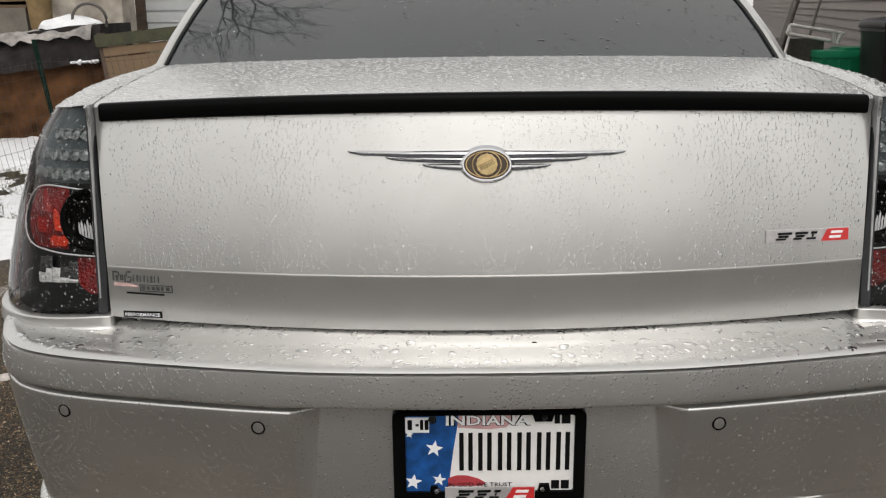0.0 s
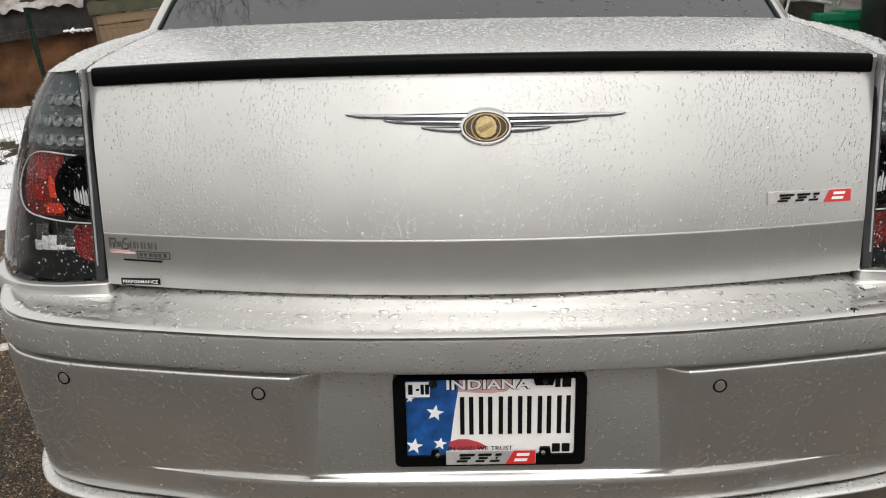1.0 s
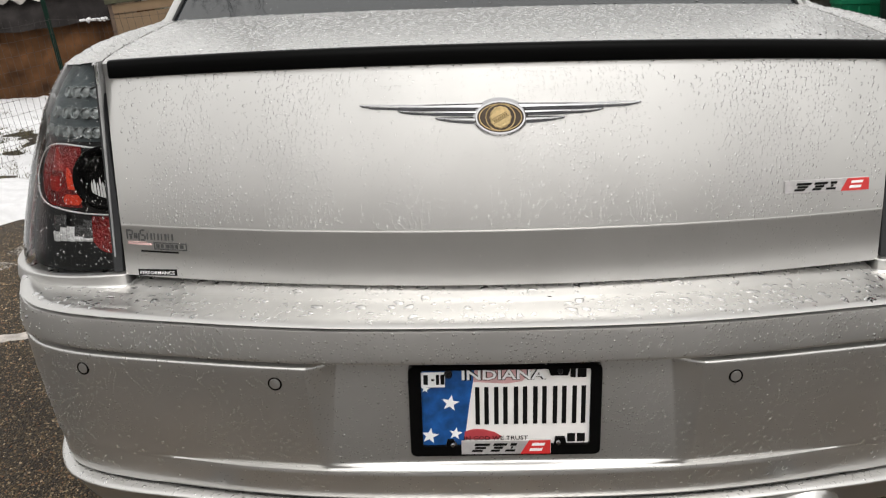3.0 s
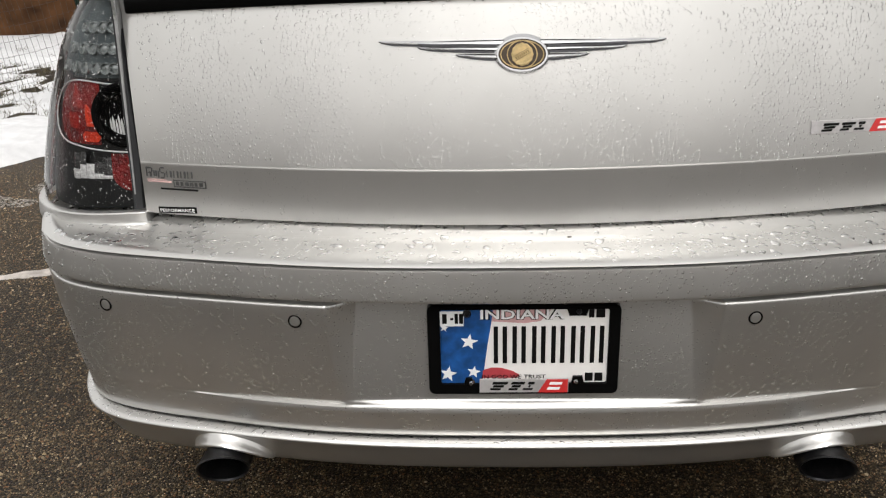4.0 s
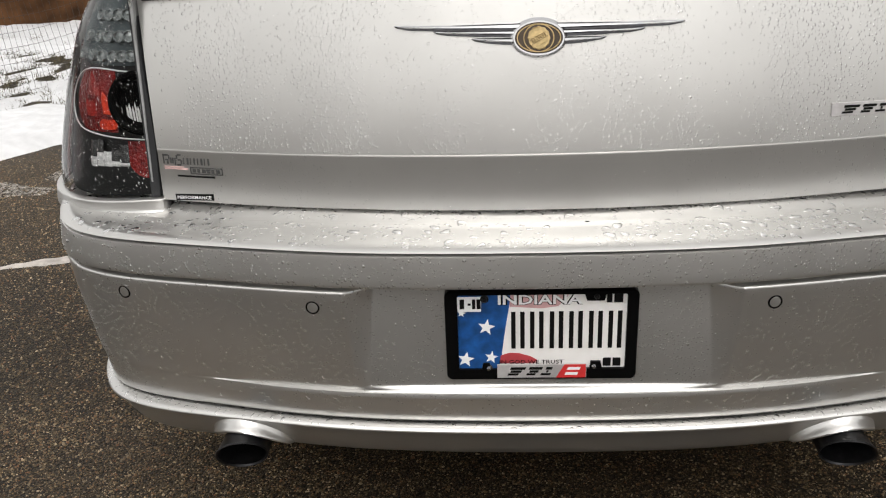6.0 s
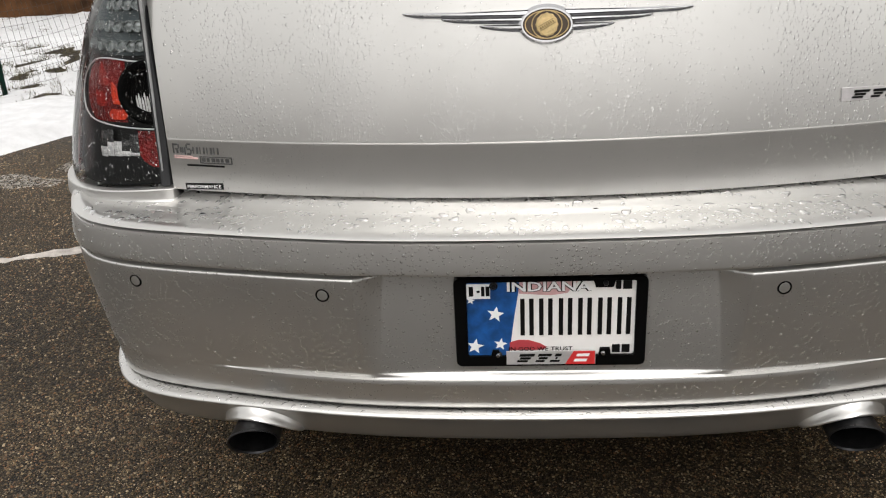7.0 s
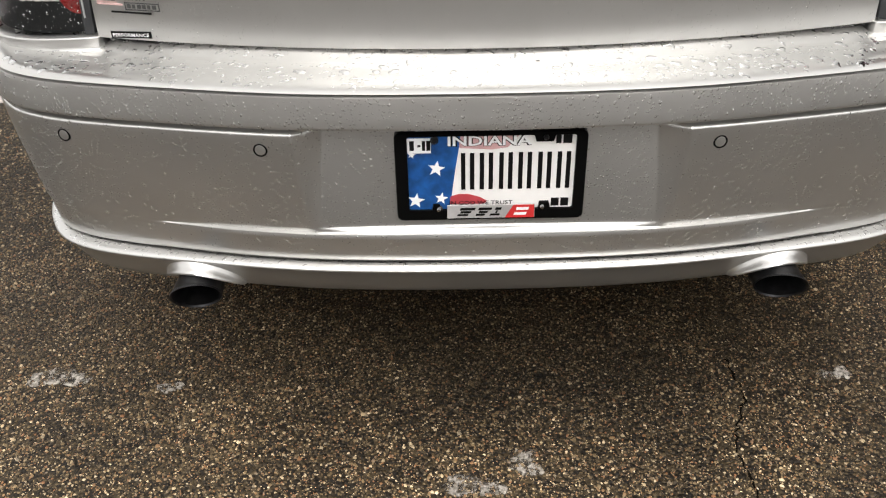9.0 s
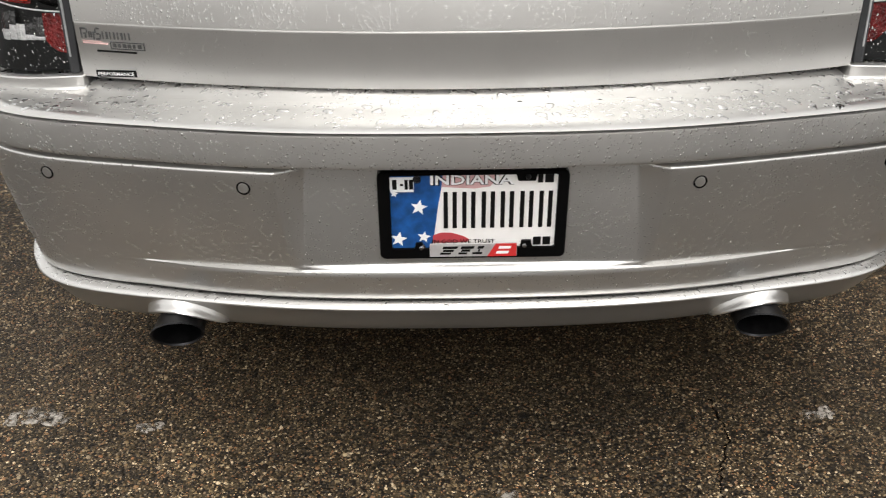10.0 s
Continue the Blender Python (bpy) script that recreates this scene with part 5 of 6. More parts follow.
def clay_pot():
    prof = ((.0, 1.06), (.12, 1.06), (.14, 1.10), (.155, 1.25), (.165, 1.36), (.175, 1.37), (.175, 1.41), (.150, 1.41), (.145, 1.36))
    v = [(-4.19 + .74 * r * math.cos(2 * math.pi * k / 28), 7.95 + .74 * r * math.sin(2 * math.pi * k / 28), z) for r, z in prof for k in range(28)]
    ob = part("plant_pot", v, grid_faces(len(prof), 28, wrap=True), OCHRE, smooth=40)
    tagged(ob, "ochre yellow clay plant pot standing on the bank", "plant pot")
    # pale stone block beside it
    v, f = wavy_slab(-4.95, -4.32, 1.05, 1.30, 7.9, .4, .02, 4.0, 14, 6)
    ob = part("stone_block", v, f, CONCRETE, smooth=40)
    tagged(ob, "pale rough stone block on the bank", "stone")
    v, n = [], 30
    for j in range(9):
        for i in range(n):
            a, t = 2 * math.pi * i / n, j / 8
            r = (1 - t ** 3) * (1 + .22 * noise.noise(Vector((math.cos(a) * 1.5, math.sin(a) * 1.5, 3 + t))))
            v.append((-3.82 + .34 * r * math.cos(a), 7.78 + .16 * r * math.sin(a), 1.09 + .13 * t + .03 * noise.noise(Vector((a * 2, t * 3, 8)))))
    ob = part("snow_mound", v, grid_faces(9, n, wrap=True) + [tuple(range(8 * n, 9 * n))], SNOW, smooth=60)
    tagged(ob, "small mound of clean white snow on the bank", "snow mound")
    # crust of snow caught under the tarpaulin's hem
    v, n = [], 34
    for j in range(5):
        for i in range(n):
            t = i / (n - 1)
            w = .5 + .9 * noise.noise(Vector((t * 9, 1, 6)))
            b = math.pi * j / 4
            v.append((-3.72 + .28 * t, 7.45 - .05 * math.sin(b), .775 + .012 * t - (.028 * max(.1, w)) * math.cos(b) + .012 * noise.noise(Vector((t * 14, 5, 2)))))
    ob = part("snow_crust", v, grid_faces(5, n), SNOW, smooth=60)
    tagged(ob, "thin white crust of snow under the tarpaulin hem", "snow crust")
    ring = [(-3.60 + .17 * math.cos(t), 7.7, 1.17 + .16 * math.sin(t)) for t in np.linspace(-.4, 3.3, 24)]
    v, f = tube(ring, .015, 8)
    ob = part("bent_hose", v, f, GREY_METAL, smooth=60)
    tagged(ob, "bent grey hose arching over the snow", "hose")


clay_pot()


def far_shed():
    shed = tagged(new("white_shed"), "white clapboard shed beyond the yard", "shed")
    x0, x1, y = -4.30, -1.2, 11.5
    for k in range(14):
        z = .3 + .16 * k
        v = [(x0, y - .018, z), (x1, y - .018, z), (x1, y, z + .165), (x0, y, z + .165), (x0, y + .02, z), (x1, y + .02, z)]
        part("clapboard", v, [(0, 1, 2, 3), (0, 4, 5, 1)], SIDING_WHITE, shed, "", 0)
    from_bm("wall", box_bm(x0, x1, y + .02, y + 2.5, 0, 2.6), CONCRETE, shed, "grey inner wall", 0)
    from_bm("corner_board", box_bm(x0 - .12, x0 + .02, y - .05, y + .1, 0, 2.6, .01), DARK_WOOD, shed, "dark brown corner board", 30)
    v = [(x0 - .3, y - .3, 2.55), (x1 + .3, y - .3, 2.55), (x1 + .3, y + 1.3, 3.3), (x0 - .3, y + 1.3, 3.3), (x1 + .3, y + 2.9, 2.55), (x0 - .3, y + 2.9, 2.55)]
    part("roof", v, [(0, 1, 2, 3), (3, 2, 4, 5)], DARK_WOOD, shed, "dark shed roof", 0)
    v, f = wavy_slab(-5.3, -4.30, 0, 1.9, 10.6, .5, .05, 12.0, 16, 16)
    ob = part("concrete_block_wall", v, f, PALE_CONCRETE, smooth=40)
    tagged(ob, "stained pale concrete wall stub", "wall", kind="structure")
    rng = np.random.default_rng(11)
    v, f = [], []
    for _ in range(1400):
        x, y, h = rng.uniform(-4.6, -3.3), rng.uniform(9.4, 10.3), rng.uniform(.4, 1.12)
        k, l = len(v), rng.normal(0, .12)
        v += [(x, y, 0), (x + .012, y, 0), (x + l, y + rng.normal(0, .1), h)]
        f.append((k, k + 1, k + 2))
    ob = part("dry_weeds", v, f, GRASS, smooth=0)
    tagged(ob, "dry brown weeds behind the crate", "weeds", kind="stuff")


far_shed()


def board_fence():
    fence_ob = tagged(new("board_fence"), "weathered brown board fence behind the bank", "fence")
    rng = random.Random(9)
    for k in range(7):
        z = .62 + .185 * k
        tilt = rng.uniform(-.02, .05)
        v = [(-7.6, 9.3, z), (-4.95, 9.3, z + tilt), (-4.95, 9.3, z + tilt + .165), (-7.6, 9.3, z + .165)]
        v += [(p[0], 9.33, p[2]) for p in v]
        part("board", v, [(0, 1, 2, 3), (3, 2, 6, 7), (1, 5, 6, 2), (0, 4, 5, 1), (0, 3, 7, 4)], TAN_WOOD, fence_ob, "", 0)
    for x in (-4.97, -6.2, -7.5):
        from_bm("post", box_bm(x, x + .09, 9.33, 9.42, 0, 2.0, .008), DARK_WOOD, fence_ob, "", 30)


board_fence()


# ---- house side beyond the car ----
def house():
    ob0 = tagged(new("house"), "house wall with weathered tan lap siding", "house")
    d, o = Vector((.279, .960, 0)), Vector((4.45, 7.6, 0))
    nrm = Vector((-d.y, d.x, 0))                     # faces the drive

    def at(a, out, z):
        return tuple(o + d * a + nrm * out + Vector((0, 0, z)))

    a0, a1 = -6.0, 34.0
    for k in range(24):
        z = .18 + .122 * k
        v = [at(a0, .034, z), at(a1, .034, z), at(a1, .002, z + .126), at(a0, .002, z + .126), at(a0, 0, z), at(a1, 0, z)]
        part("siding_board", v, [(3, 2, 1, 0), (1, 5, 4, 0)], SIDING, ob0, "", 0)
    v = [at(a, out, z) for a in (a0, a1) for out in (0, -6) for z in (0, 3.14)]
    part("wall", v, [(0, 1, 5, 4), (2, 6, 7, 3), (0, 2, 3, 1), (4, 5, 7, 6)], CONCRETE, ob0, "plain house wall", 0)
    v = [at(a0 - .4, .4, 3.1), at(a1 + .4, .4, 3.1), at(a1 + .4, -3, 4.6), at(a0 - .4, -3, 4.6), at(a1 + .4, -6.4, 3.1), at(a0 - .4, -6.4, 3.1)]
    part("roof", v, [(0, 1, 2, 3), (3, 2, 4, 5)], DARK_WOOD, ob0, "dark shingle roof", 0)
    v = [at(-1.1, .03, 1.15), at(-.1, .03, 1.15), at(-.1, .03, 2.1), at(-1.1, .03, 2.1)]
    part("window", v, [(0, 1, 2, 3)], WHITE_METAL, ob0, "pale window board", 0)


house()


def wheelie_bin():
    b = tagged(new("wheeled_bin"), "black wheeled rubbish bin with a closed lid", "rubbish bin")
    x, y = 4.06, 6.95
    bm = bmesh.new()
    rings = []
    for z, k in ((.06, .80), (.10, .82), (.98, 1.0), (1.0, 1.06), (1.03, 1.06)):
        w, dp = .29 * k, .34 * k
        pts = [(-w, -dp), (w, -dp), (w, dp), (-w, dp)]
        c = chaikin(pts + pts[:1], 2)[:-1]
        rings.append([(x + p[0], y + p[1], z) for p in c])
    v = [p for r in rings for p in r]
    n = len(rings[0])
    part("body", v, grid_faces(5, n, wrap=True) + [tuple(range(n))[::-1]], BIN_BLACK, b, "tapered black plastic body", 40)
    v = []
    for z, k in ((1.03, 1.10), (1.045, 1.12), (1.085, 1.08), (1.11, .86), (1.12, .4)):
        w, dp = .29 * k, .34 * k
        c = chaikin([(-w, -dp), (w, -dp), (w, dp), (-w, dp), (-w, -dp)], 2)[:-1]
        v += [(x + p[0], y + p[1], z) for p in c]
    n = len(v) // 5
    part("lid", v, grid_faces(5, n, wrap=True) + [tuple(range(4 * n, 5 * n))], BIN_BLACK, b, "domed black lid", 40)
    for s in (-1, 1):
        pts = [(x + s * .30 - .03 + .06 * k, y + .33, .13) for k in range(2)]
        v, f = tube(pts, .13, 20)
        part("wheel", v, f, TYRE, b, "black wheel", 40)
    from_bm("label", box_bm(x - .16, x - .03, y - .325, y - .31, .50, .58, .004), INK, b, "dark moulded panel", 0)


wheelie_bin()


def tote():
    x, y = 3.78, 7.45
    t = tagged(new("storage_tote"), "bright green plastic storage tote with ribs", "tote")
    v = []
    for z, k in ((.0, .86), (.02, .88), (.74, 1.0), (.745, 1.06), (.80, 1.06), (.81, 1.02)):
        c = chaikin([(-.27 * k, -.2 * k), (.27 * k, -.2 * k), (.27 * k, .2 * k), (-.27 * k, .2 * k), (-.27 * k, -.2 * k)], 2)[:-1]
        v += [(x + p[0], y + p[1], z) for p in c]
    n = len(v) // 6
    part("tub", v, grid_faces(6, n, wrap=True) + [tuple(range(n))[::-1], tuple(range(5 * n, 6 * n))], TOTE_GREEN, t, "", 40)
    for k in range(5):
        a = -.2 + .1 * k
        from_bm("rib", box_bm(x + a - .012, x + a + .012, y - .212, y - .17, .1, .73, .006), TOTE_GREEN, t, "", 40)
    from_bm("lid_step", box_bm(x - .05, x + .25, y - .19, y + .19, .80, .835, .01), TOTE_GREEN, t, "raised lid panel", 40)


tote()


def leaning_rails():
    l = tagged(new("folded_garden_frame"), "weathered metal folding frame leaning on the wall", "frame")
    for pts, r, mat, lab in (([(2.95, 7.3, .0), (3.12, 7.45, .62), (3.42, 7.7, 1.42)], .036, GREY_METAL, "thick grey rail"),
                             ([(3.40, 7.6, .35), (3.56, 7.75, .92), (3.76, 7.95, 1.42)], .014, GREY_METAL, "thin grey rail"),
                             ([(3.05, 7.3, .0), (3.26, 7.45, 1.02), (3.30, 7.45, 1.06)], .014, WHITE_METAL, "white upright")):
        v, f = tube([tuple(p) for p in chaikin(pts, 2)], r, 10)
        part("rail", v, f, mat, l, lab, 60)
    v, f = joined([tube(p, .016, 8) for p in ([(3.24, 7.42, 1.05), (3.66, 7.42, .985)], [(3.22, 7.42, .97), (3.64, 7.42, .90)], [(3.24, 7.42, 1.05), (3.22, 7.42, .97)], [(3.66, 7.42, .985), (3.78, 7.45, .965)], [(3.66, 7.42, .985), (3.70, 7.45, .87)], [(3.74, 7.42, .965), (3.72, 7.45, .87)])])
    part("white_frame", v, f, WHITE_METAL, l, "white painted frame", 60)
    from_bm("cabinet", box_bm(3.24, 3.62, 7.5, 7.8, .0, .92, .01), GREY_METAL, l, "dull brown panel", 30)


leaning_rails()


# Unseen wall and roof, added behind the camera to darken the car's reflections.
def unseen_wall_behind():
    g = tagged(new("garage"), "plain brown wall and roof added out of view to darken reflections", "garage")
    from_bm("wall", box_bm(-18, 15, -13.4, -13, 0, 2.4), SIDING, g, "plain added wall", 0)
    v = [(-18.4, -12.6, 2.36), (15.4, -12.6, 2.36), (15.4, -16.5, 3.4), (-18.4, -16.5, 3.4)]
    part("roof", v, [(3, 2, 1, 0)], DARK_WOOD, g, "dark shingle roof", 0)


unseen_wall_behind()


# bare tree ahead of the car, seen mirrored in the rear glass
def tree():
    t = tagged(new("bare_tree"), "bare winter tree with thin branches", "tree")
    rng = random.Random(4)
    pieces = []

    def limb(p, d, length, r, depth):
        pts, q = [p], Vector(p)
        for _ in range(5):
            d = (d + Vector((rng.gauss(0, .16), rng.gauss(0, .16), rng.gauss(.02, .12)))).normalized()
            q = q + d * length / 5
            pts.append(q.copy())
        pieces.append(tube(pts, [r * (1 - .12 * k) for k in range(6)], 6 if depth > 2 else 4, False))
        if depth:
            for k in range(4 if depth > 1 else 5):
                start = pts[rng.randint(2, 5)]
                nd = (d + Vector((rng.gauss(0, .6), rng.gauss(0, .6), rng.gauss(.1, .4)))).normalized()
                limb(start, nd, length * rng.uniform(.5, .75), r * .5, depth - 1)

    limb(Vector((-2.6, 7.2, 6.2)), Vector((-.6, -.3, 1)), 2.2, .05, 4)
    limb(Vector((-2.6, 7.2, 6.2)), Vector((-.45, .1, 1)), 2.0, .045, 4)
    v, f = joined(pieces)
    part("branches", v, f, BARK, t, "", 60)
    v, f = tube([(-2.1, 7.9, -.05), (-2.15, 7.8, 1.2), (-2.3, 7.6, 3.3), (-2.6, 7.2, 6.25)], [.20, .15, .11, .06], 12)
    part("trunk", v, f, BARK, t, "", 60)


tree()


# ---- rain ----
def drops_on(source, count, seed, sizes, keep, name, label, sag=0.0, height=.42, spread=.45, mat=None, clump=None, wobble=.07, fine=True, upward=False):
    """Domes of water strewn over a panel; sizes: middle radius and largest; sag stretches them down the slope; clump: how fast their number varies along x, y, z."""
    rng = np.random.default_rng(seed)
    me = source.data
    me.calc_loop_triangles()
    co = np.array([v.co[:] for v in me.vertices])
    tri = np.array([t.vertices[:] for t in me.loop_triangles])
    a, b, c = co[tri[:, 0]], co[tri[:, 1]], co[tri[:, 2]]
    nrm = np.cross(b - a, c - a)
    area = np.linalg.norm(nrm, axis=1) / 2
    nrm = nrm / (2 * area[:, None] + 1e-12)
    mid = (a + b + c) / 3
    ok = keep(mid, nrm) & (area > 1e-9)
    p = np.where(ok, area, 0)
    pick = rng.choice(len(tri), count, p=p / p.sum())
    r1, r2 = np.sqrt(rng.random(count)), rng.random(count)
    pos = (1 - r1)[:, None] * a[pick] + (r1 * (1 - r2))[:, None] * b[pick] + (r1 * r2)[:, None] * c[pick]
    n = nrm[pick]
    if upward:
        n = np.where(n[:, 2:] < 0, -n, n)
    if clump:
        dense = np.array([noise.noise(Vector((q[0] * clump[0], q[1] * clump[1] + seed, q[2] * clump[2]))) + .6 * noise.noise(Vector((q[0] * clump[0] * 3, q[1] * clump[1] * 3 + seed, q[2] * clump[2] * 3))) for q in pos])
        ok = rng.random(count) < np.clip(.55 + 1.3 * dense, .08, 1)
        pos, n, count = pos[ok], n[ok], int(ok.sum())
    rad = np.clip(sizes[0] * np.exp(rng.normal(0, spread, count)), sizes[0] * .35, sizes[1])
    # drops that would touch run together, so keep them apart
    cell, room, good = sizes[1] * 2.6, {}, []
    for i in np.argsort(-rad):
        key = tuple((pos[i] // cell).astype(int))
        near = [j for dx in (-1, 0, 1) for dy in (-1, 0, 1) for dz in (-1, 0, 1) for j in room.get((key[0] + dx, key[1] + dy, key[2] + dz), ())]
        if any(np.dot(pos[i] - pos[j], pos[i] - pos[j]) < ((rad[i] + rad[j]) * 1.15) ** 2 for j in near):
            continue
        room.setdefault(key, []).append(i)
        good.append(i)
    pos, n, rad, count = pos[good], n[good], rad[good], len(good)
    down = np.array([0, 0, -1.0]) - n * (-n[:, 2])[:, None]
    flat = np.linalg.norm(down, axis=1) < .15
    down[flat] = np.array([1.0, 0, 0]) - n[flat] * n[flat][:, :1]
    down /= np.linalg.norm(down, axis=1)[:, None] + 1e-9
    side = np.cross(n, down)
    seg, rings = (7, ((1.0, -.04), (.74, .62))) if fine else (12, ((1.0, -.04), (.92, .42), (.72, .80), (.36, .97)))
    V = np.empty((count, len(rings) * seg + 1, 3))
    ph = rng.uniform(0, 6.28, (count, 4))
    for ri, (k, h) in enumerate(rings):
        for s in range(seg):
            g = 2 * math.pi * s / seg
            wob = 1 + wobble * np.sin(2 * g + ph[:, 0]) + .7 * wobble * np.sin(3 * g + ph[:, 1]) + .4 * wobble * np.sin(5 * g + ph[:, 3])
            dx, dy = rad * k * wob * math.cos(g), rad * k * wob * math.sin(g) * (1 + sag)
            V[:, ri * seg + s] = pos + side * dx[:, None] + down * (dy + sag * rad * .3 * (h < .5))[:, None] + n * (rad * height * h)[:, None]
    V[:, -1] = pos + n * (rad * height)[:, None]
    m = len(rings) * seg + 1
    quads = grid_faces(len(rings), seg, wrap=True)
    base = np.arange(count)[:, None, None] * m
    q = (np.array(quads)[None] + base).reshape(-1, 4)
    t = (np.array([((len(rings) - 1) * seg + s, (len(rings) - 1) * seg + (s + 1) % seg, m - 1) for s in range(seg)])[None] + base).reshape(-1, 3)
    me2 = bpy.data.meshes.new(name)
    me2.from_pydata(V.reshape(-1, 3), [], [tuple(x) for x in q.tolist()] + [tuple(x) for x in t.tolist()])
    me2.materials.append(mat or BEAD)
    me2.polygons.foreach_set("use_smooth", [True] * len(me2.polygons))
    me2.update()
    ob = new(name, me2)
    tagged(ob, label, "raindrops", kind="stuff")
    ob.visible_shadow = False
    return ob


def rear_facing(m, n):
    return (m[:, 2] < 1.075) & (m[:, 2] > .826) & (np.abs(m[:, 0]) < .645)


def step_pad(m, n):
    return (np.abs(n[:, 2]) > .93) & (m[:, 2] > .7) & (m[:, 1] < .45)


def upright_bumper(m, n):
    return (np.abs(n[:, 2]) < .5) & (np.abs(m[:, 0]) < .86)


drops_on(LID, 15000, 1, (.0015, .0031), rear_facing, "raindrops", "raindrops beaded on the silver trunk lid", .10, .55, .38, WATER, (11, 2, 3.5))
drops_on(LID, 1500, 12, (.0011, .0022), lambda m, n: (m[:, 2] < .82) & (m[:, 2] > .735) & (np.abs(m[:, 0]) < .645), "raindrops", "a few fine raindrops under the lid's crease", .3, .4, .35, PAD_WATER, (10, 3, 6))
drops_on(LID, 16000, 2, (.0021, .0060), lambda m, n: (m[:, 1] > .13) & (m[:, 2] > 1.09) & (m[:, 1] < .8), "raindrops", "raindrops standing on the trunk deck", 0, .30, .5, DECK_WATER, None, .14, False)
drops_on(BUMPER, 4200, 3, (.0034, .0095), step_pad, "raindrops", "large flat raindrops standing on the bumper top", 0, .20, .55, PAD_WATER, (12, 12, 4), .24, False)
drops_on(BUMPER, 2600, 13, (.0016, .0032), step_pad, "raindrops", "small raindrops standing on the bumper top", 0, .3, .45, PAD_WATER, (9, 9, 4))
drops_on(BUMPER, 4200, 4, (.0015, .0029), lambda m, n: upright_bumper(m, n) & (m[:, 2] > .645) & (m[:, 2] < .698), "raindrops", "fine raindrops on the bumper's upper band", .10, .6, .38, WATER, (12, 3, 6))
drops_on(BUMPER, 9000, 14, (.0012, .0024), lambda m, n: upright_bumper(m, n) & (m[:, 2] > .39) & (m[:, 2] < .632), "raindrops", "fine raindrops on the bumper face", .08, .6, .38, WATER, (7, 3, 7))
drops_on(BUMPER, 1300, 15, (.0016, .0028), lambda m, n: upright_bumper(m, n) & (m[:, 2] > .45) & (m[:, 2] < .625) & (np.abs(m[:, 0]) < .275), "raindrops", "raindrops in the number plate bay", .08, .6, .35, WATER, (14, 3, 14))
drops_on(LIP, 1500, 5, (.0022, .0055), lambda m, n: (m[:, 2] > .368) & (m[:, 1] < .3), "raindrops", "raindrops on the valance lip", 0, .3, .45, DECK_WATER, None, .14)


for ob in [o for o in car.children if o.name == "rear_window"]:
    drops_on(ob, 700, 7, (.0016, .0034), lambda m, n: m[:, 2] < 1.32, "raindrops", "raindrops on the tinted rear window", .1, .3, .45, RAIN_DARK)
for ob in [o for o in car.children if o.name.startswith("quarter_panel")]:
    drops_on(ob, 2600, 8, (.0026, .006), lambda m, n: m[:, 2] > 1.0, "raindrops", "large raindrops on the rear quarter panel", 0, .36, .45, DECK_WATER, None, .12, True, True)
for ob in [o for o in car.children if o.name.startswith("lamp_ledge")]:
    drops_on(ob, 260, 9, (.0013, .003), lambda m, n: m[:, 1] < .5, "raindrops", "fine raindrops on the ledge under the tail lamp", .1, .45, .4, WATER)
for ob in [o for o in car.children_recursive if o.name.startswith("cover")]:
    drops_on(ob, 1600, 6, (.0009, .0020), lambda m, n: m[:, 2] > .70, "raindrops", "fine raindrops on the tail lamp cover", .2, .5, .4, SPECK)


def hanging_drops(path, count, seed, label):
    """Small drops that hang from an edge given by path(x)."""
    rng = random.Random(seed)
    bm = bmesh.new()
    for _ in range(count):
        x, y, z = path(rng.uniform(-1, 1))
        r = rng.uniform(.0011, .0026)
        for v in bmesh.ops.create_icosphere(bm, subdivisions=2, radius=r)["verts"]:
            v.co = Vector((x + v.co.x, y + v.co.y, z + v.co.z * (1.25 if v.co.z < 0 else .8)))
    ob = from_bm("raindrops", bm, WATER, smooth=60)
    ob.visible_shadow = False
    tagged(ob, label, "raindrops", kind="stuff")


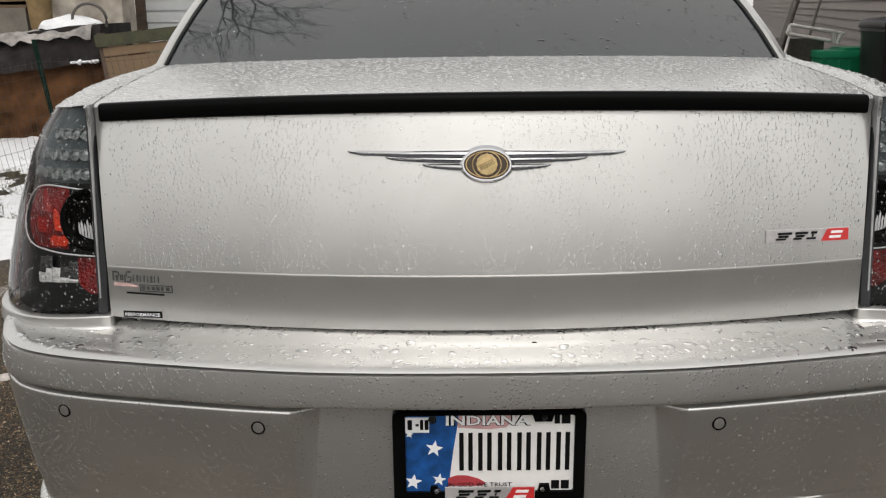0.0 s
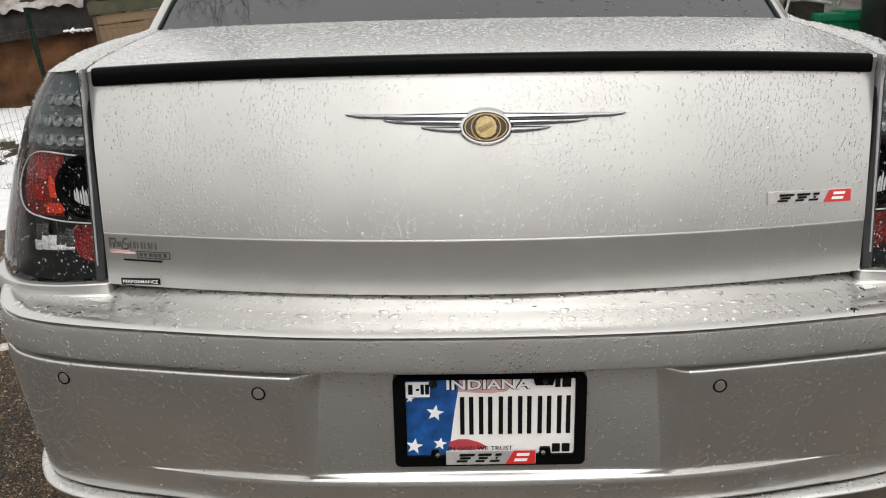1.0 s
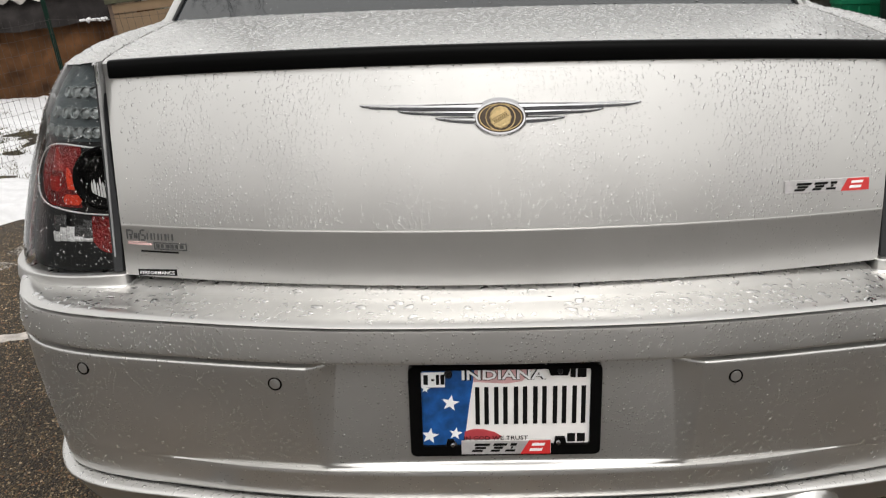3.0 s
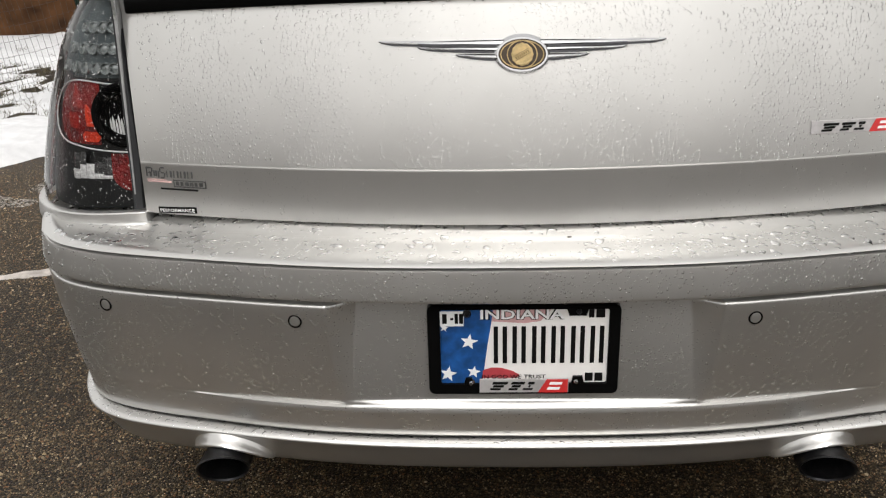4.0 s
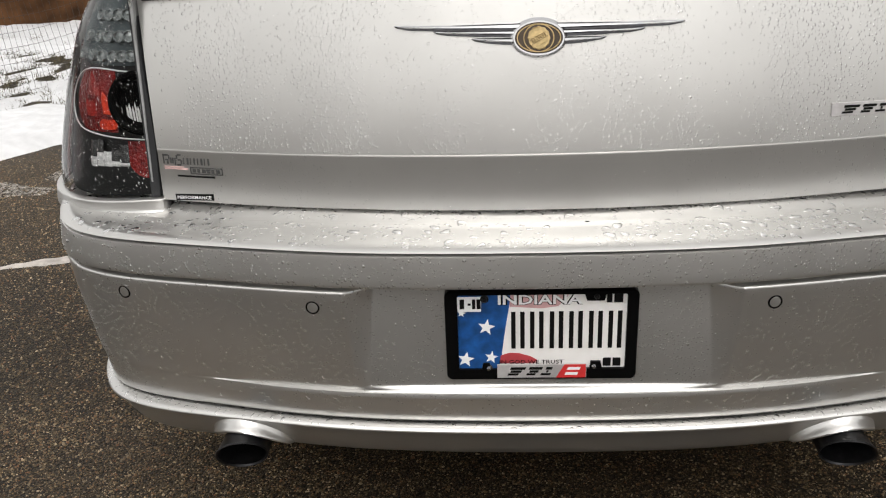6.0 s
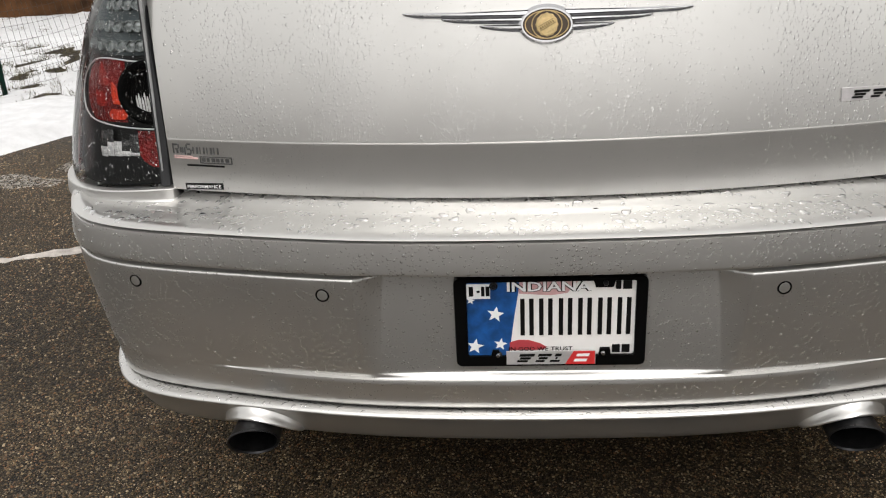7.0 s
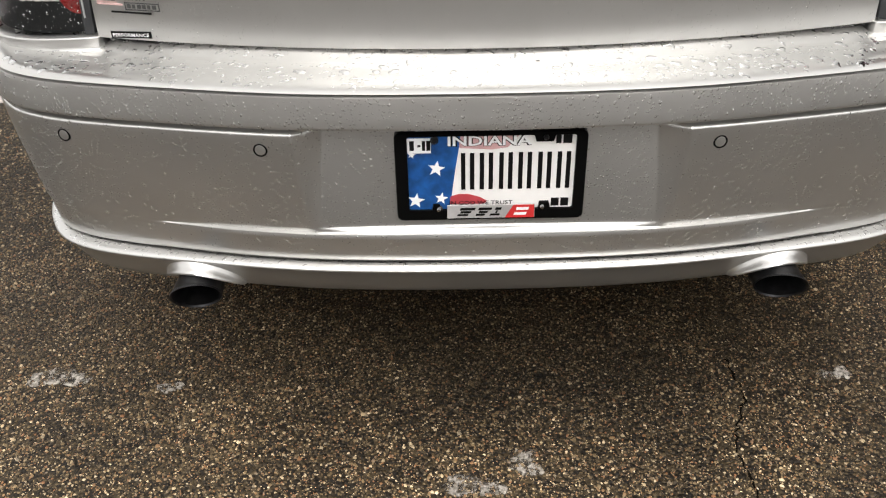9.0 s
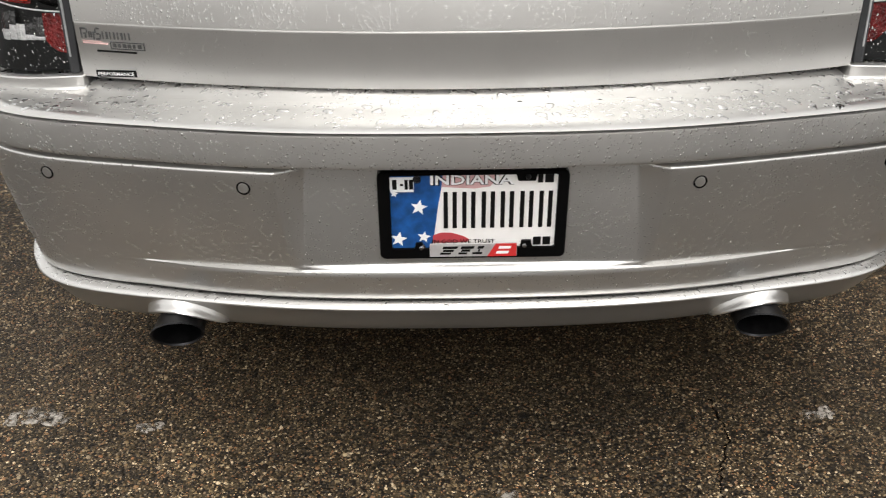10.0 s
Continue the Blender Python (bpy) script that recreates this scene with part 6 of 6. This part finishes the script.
hanging_drops(lambda u: (.64 * u, .148 + .080 * (.64 * u / .66) ** 2 - .004, 1.0838 + float(crown(.64 * u))), 60, 31, "drops hanging under the black spoiler")
hanging_drops(lambda u: (.64 * u, float(lid_y(.64 * u, .7265)) + .002, .7262), 130, 32, "drops hanging along the lid's lower edge")


# ---- loose stones of the asphalt ----
def pebbles():
    rng = np.random.default_rng(2)
    zones = ((-1.5, 1.35, -.45, .60, 140000, .0021), (-2.7, -.9, .30, 2.9, 62000, .0025), (-1.5, 1.4, .60, 1.5, 9000, .004), (1.3, 1.9, -.3, 1.0, 6000, .003))
    X, Y, R = [], [], []
    for x0, x1, y0, y1, n, r in zones:
        X.append(rng.uniform(x0, x1, n)), Y.append(rng.uniform(y0, y1, n)), R.append(np.clip(r * np.exp(rng.normal(0, .36, n)), .0010, .006))
    X, Y, R = map(np.concatenate, (X, Y, R))
    n = len(X)
    # the strewn area thins out towards its edges
    soft = rng.random(n) < .45
    X, Y = X + soft * rng.normal(0, .28, n), Y + soft * rng.normal(0, .28, n)
    seg = 5
    V = np.empty((n, seg + 1, 3))
    ang, st = rng.uniform(0, 6.28, n), rng.uniform(.6, 1.0, n)
    for s in range(seg):
        g = 2 * math.pi * s / seg
        wob = 1 + rng.normal(0, .14, n)
        lx, ly = R * wob * math.cos(g), R * wob * st * math.sin(g)
        V[:, s, 0] = X + lx * np.cos(ang) - ly * np.sin(ang)
        V[:, s, 1] = Y + lx * np.sin(ang) + ly * np.cos(ang)
        V[:, s, 2] = -.08 * R
    V[:, -1, 0], V[:, -1, 1], V[:, -1, 2] = X + R * rng.normal(0, .2, n), Y + R * rng.normal(0, .2, n), R * rng.uniform(.6, 1.0, n)
    tris = np.array([(s, (s + 1) % seg, seg) for s in range(seg)])
    base = np.arange(n)[:, None, None] * (seg + 1)
    me = bpy.data.meshes.new("aggregate_stones")
    me.from_pydata(V.reshape(-1, 3), [], (tris[None] + base).reshape(-1, 3).tolist())
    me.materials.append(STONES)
    me.polygons.foreach_set("use_smooth", [True] * len(me.polygons))
    me.update()
    ob = new("aggregate_stones", me)
    tagged(ob, "small wet tan and brown stones set in the asphalt", "pebbles", kind="stuff")


pebbles()
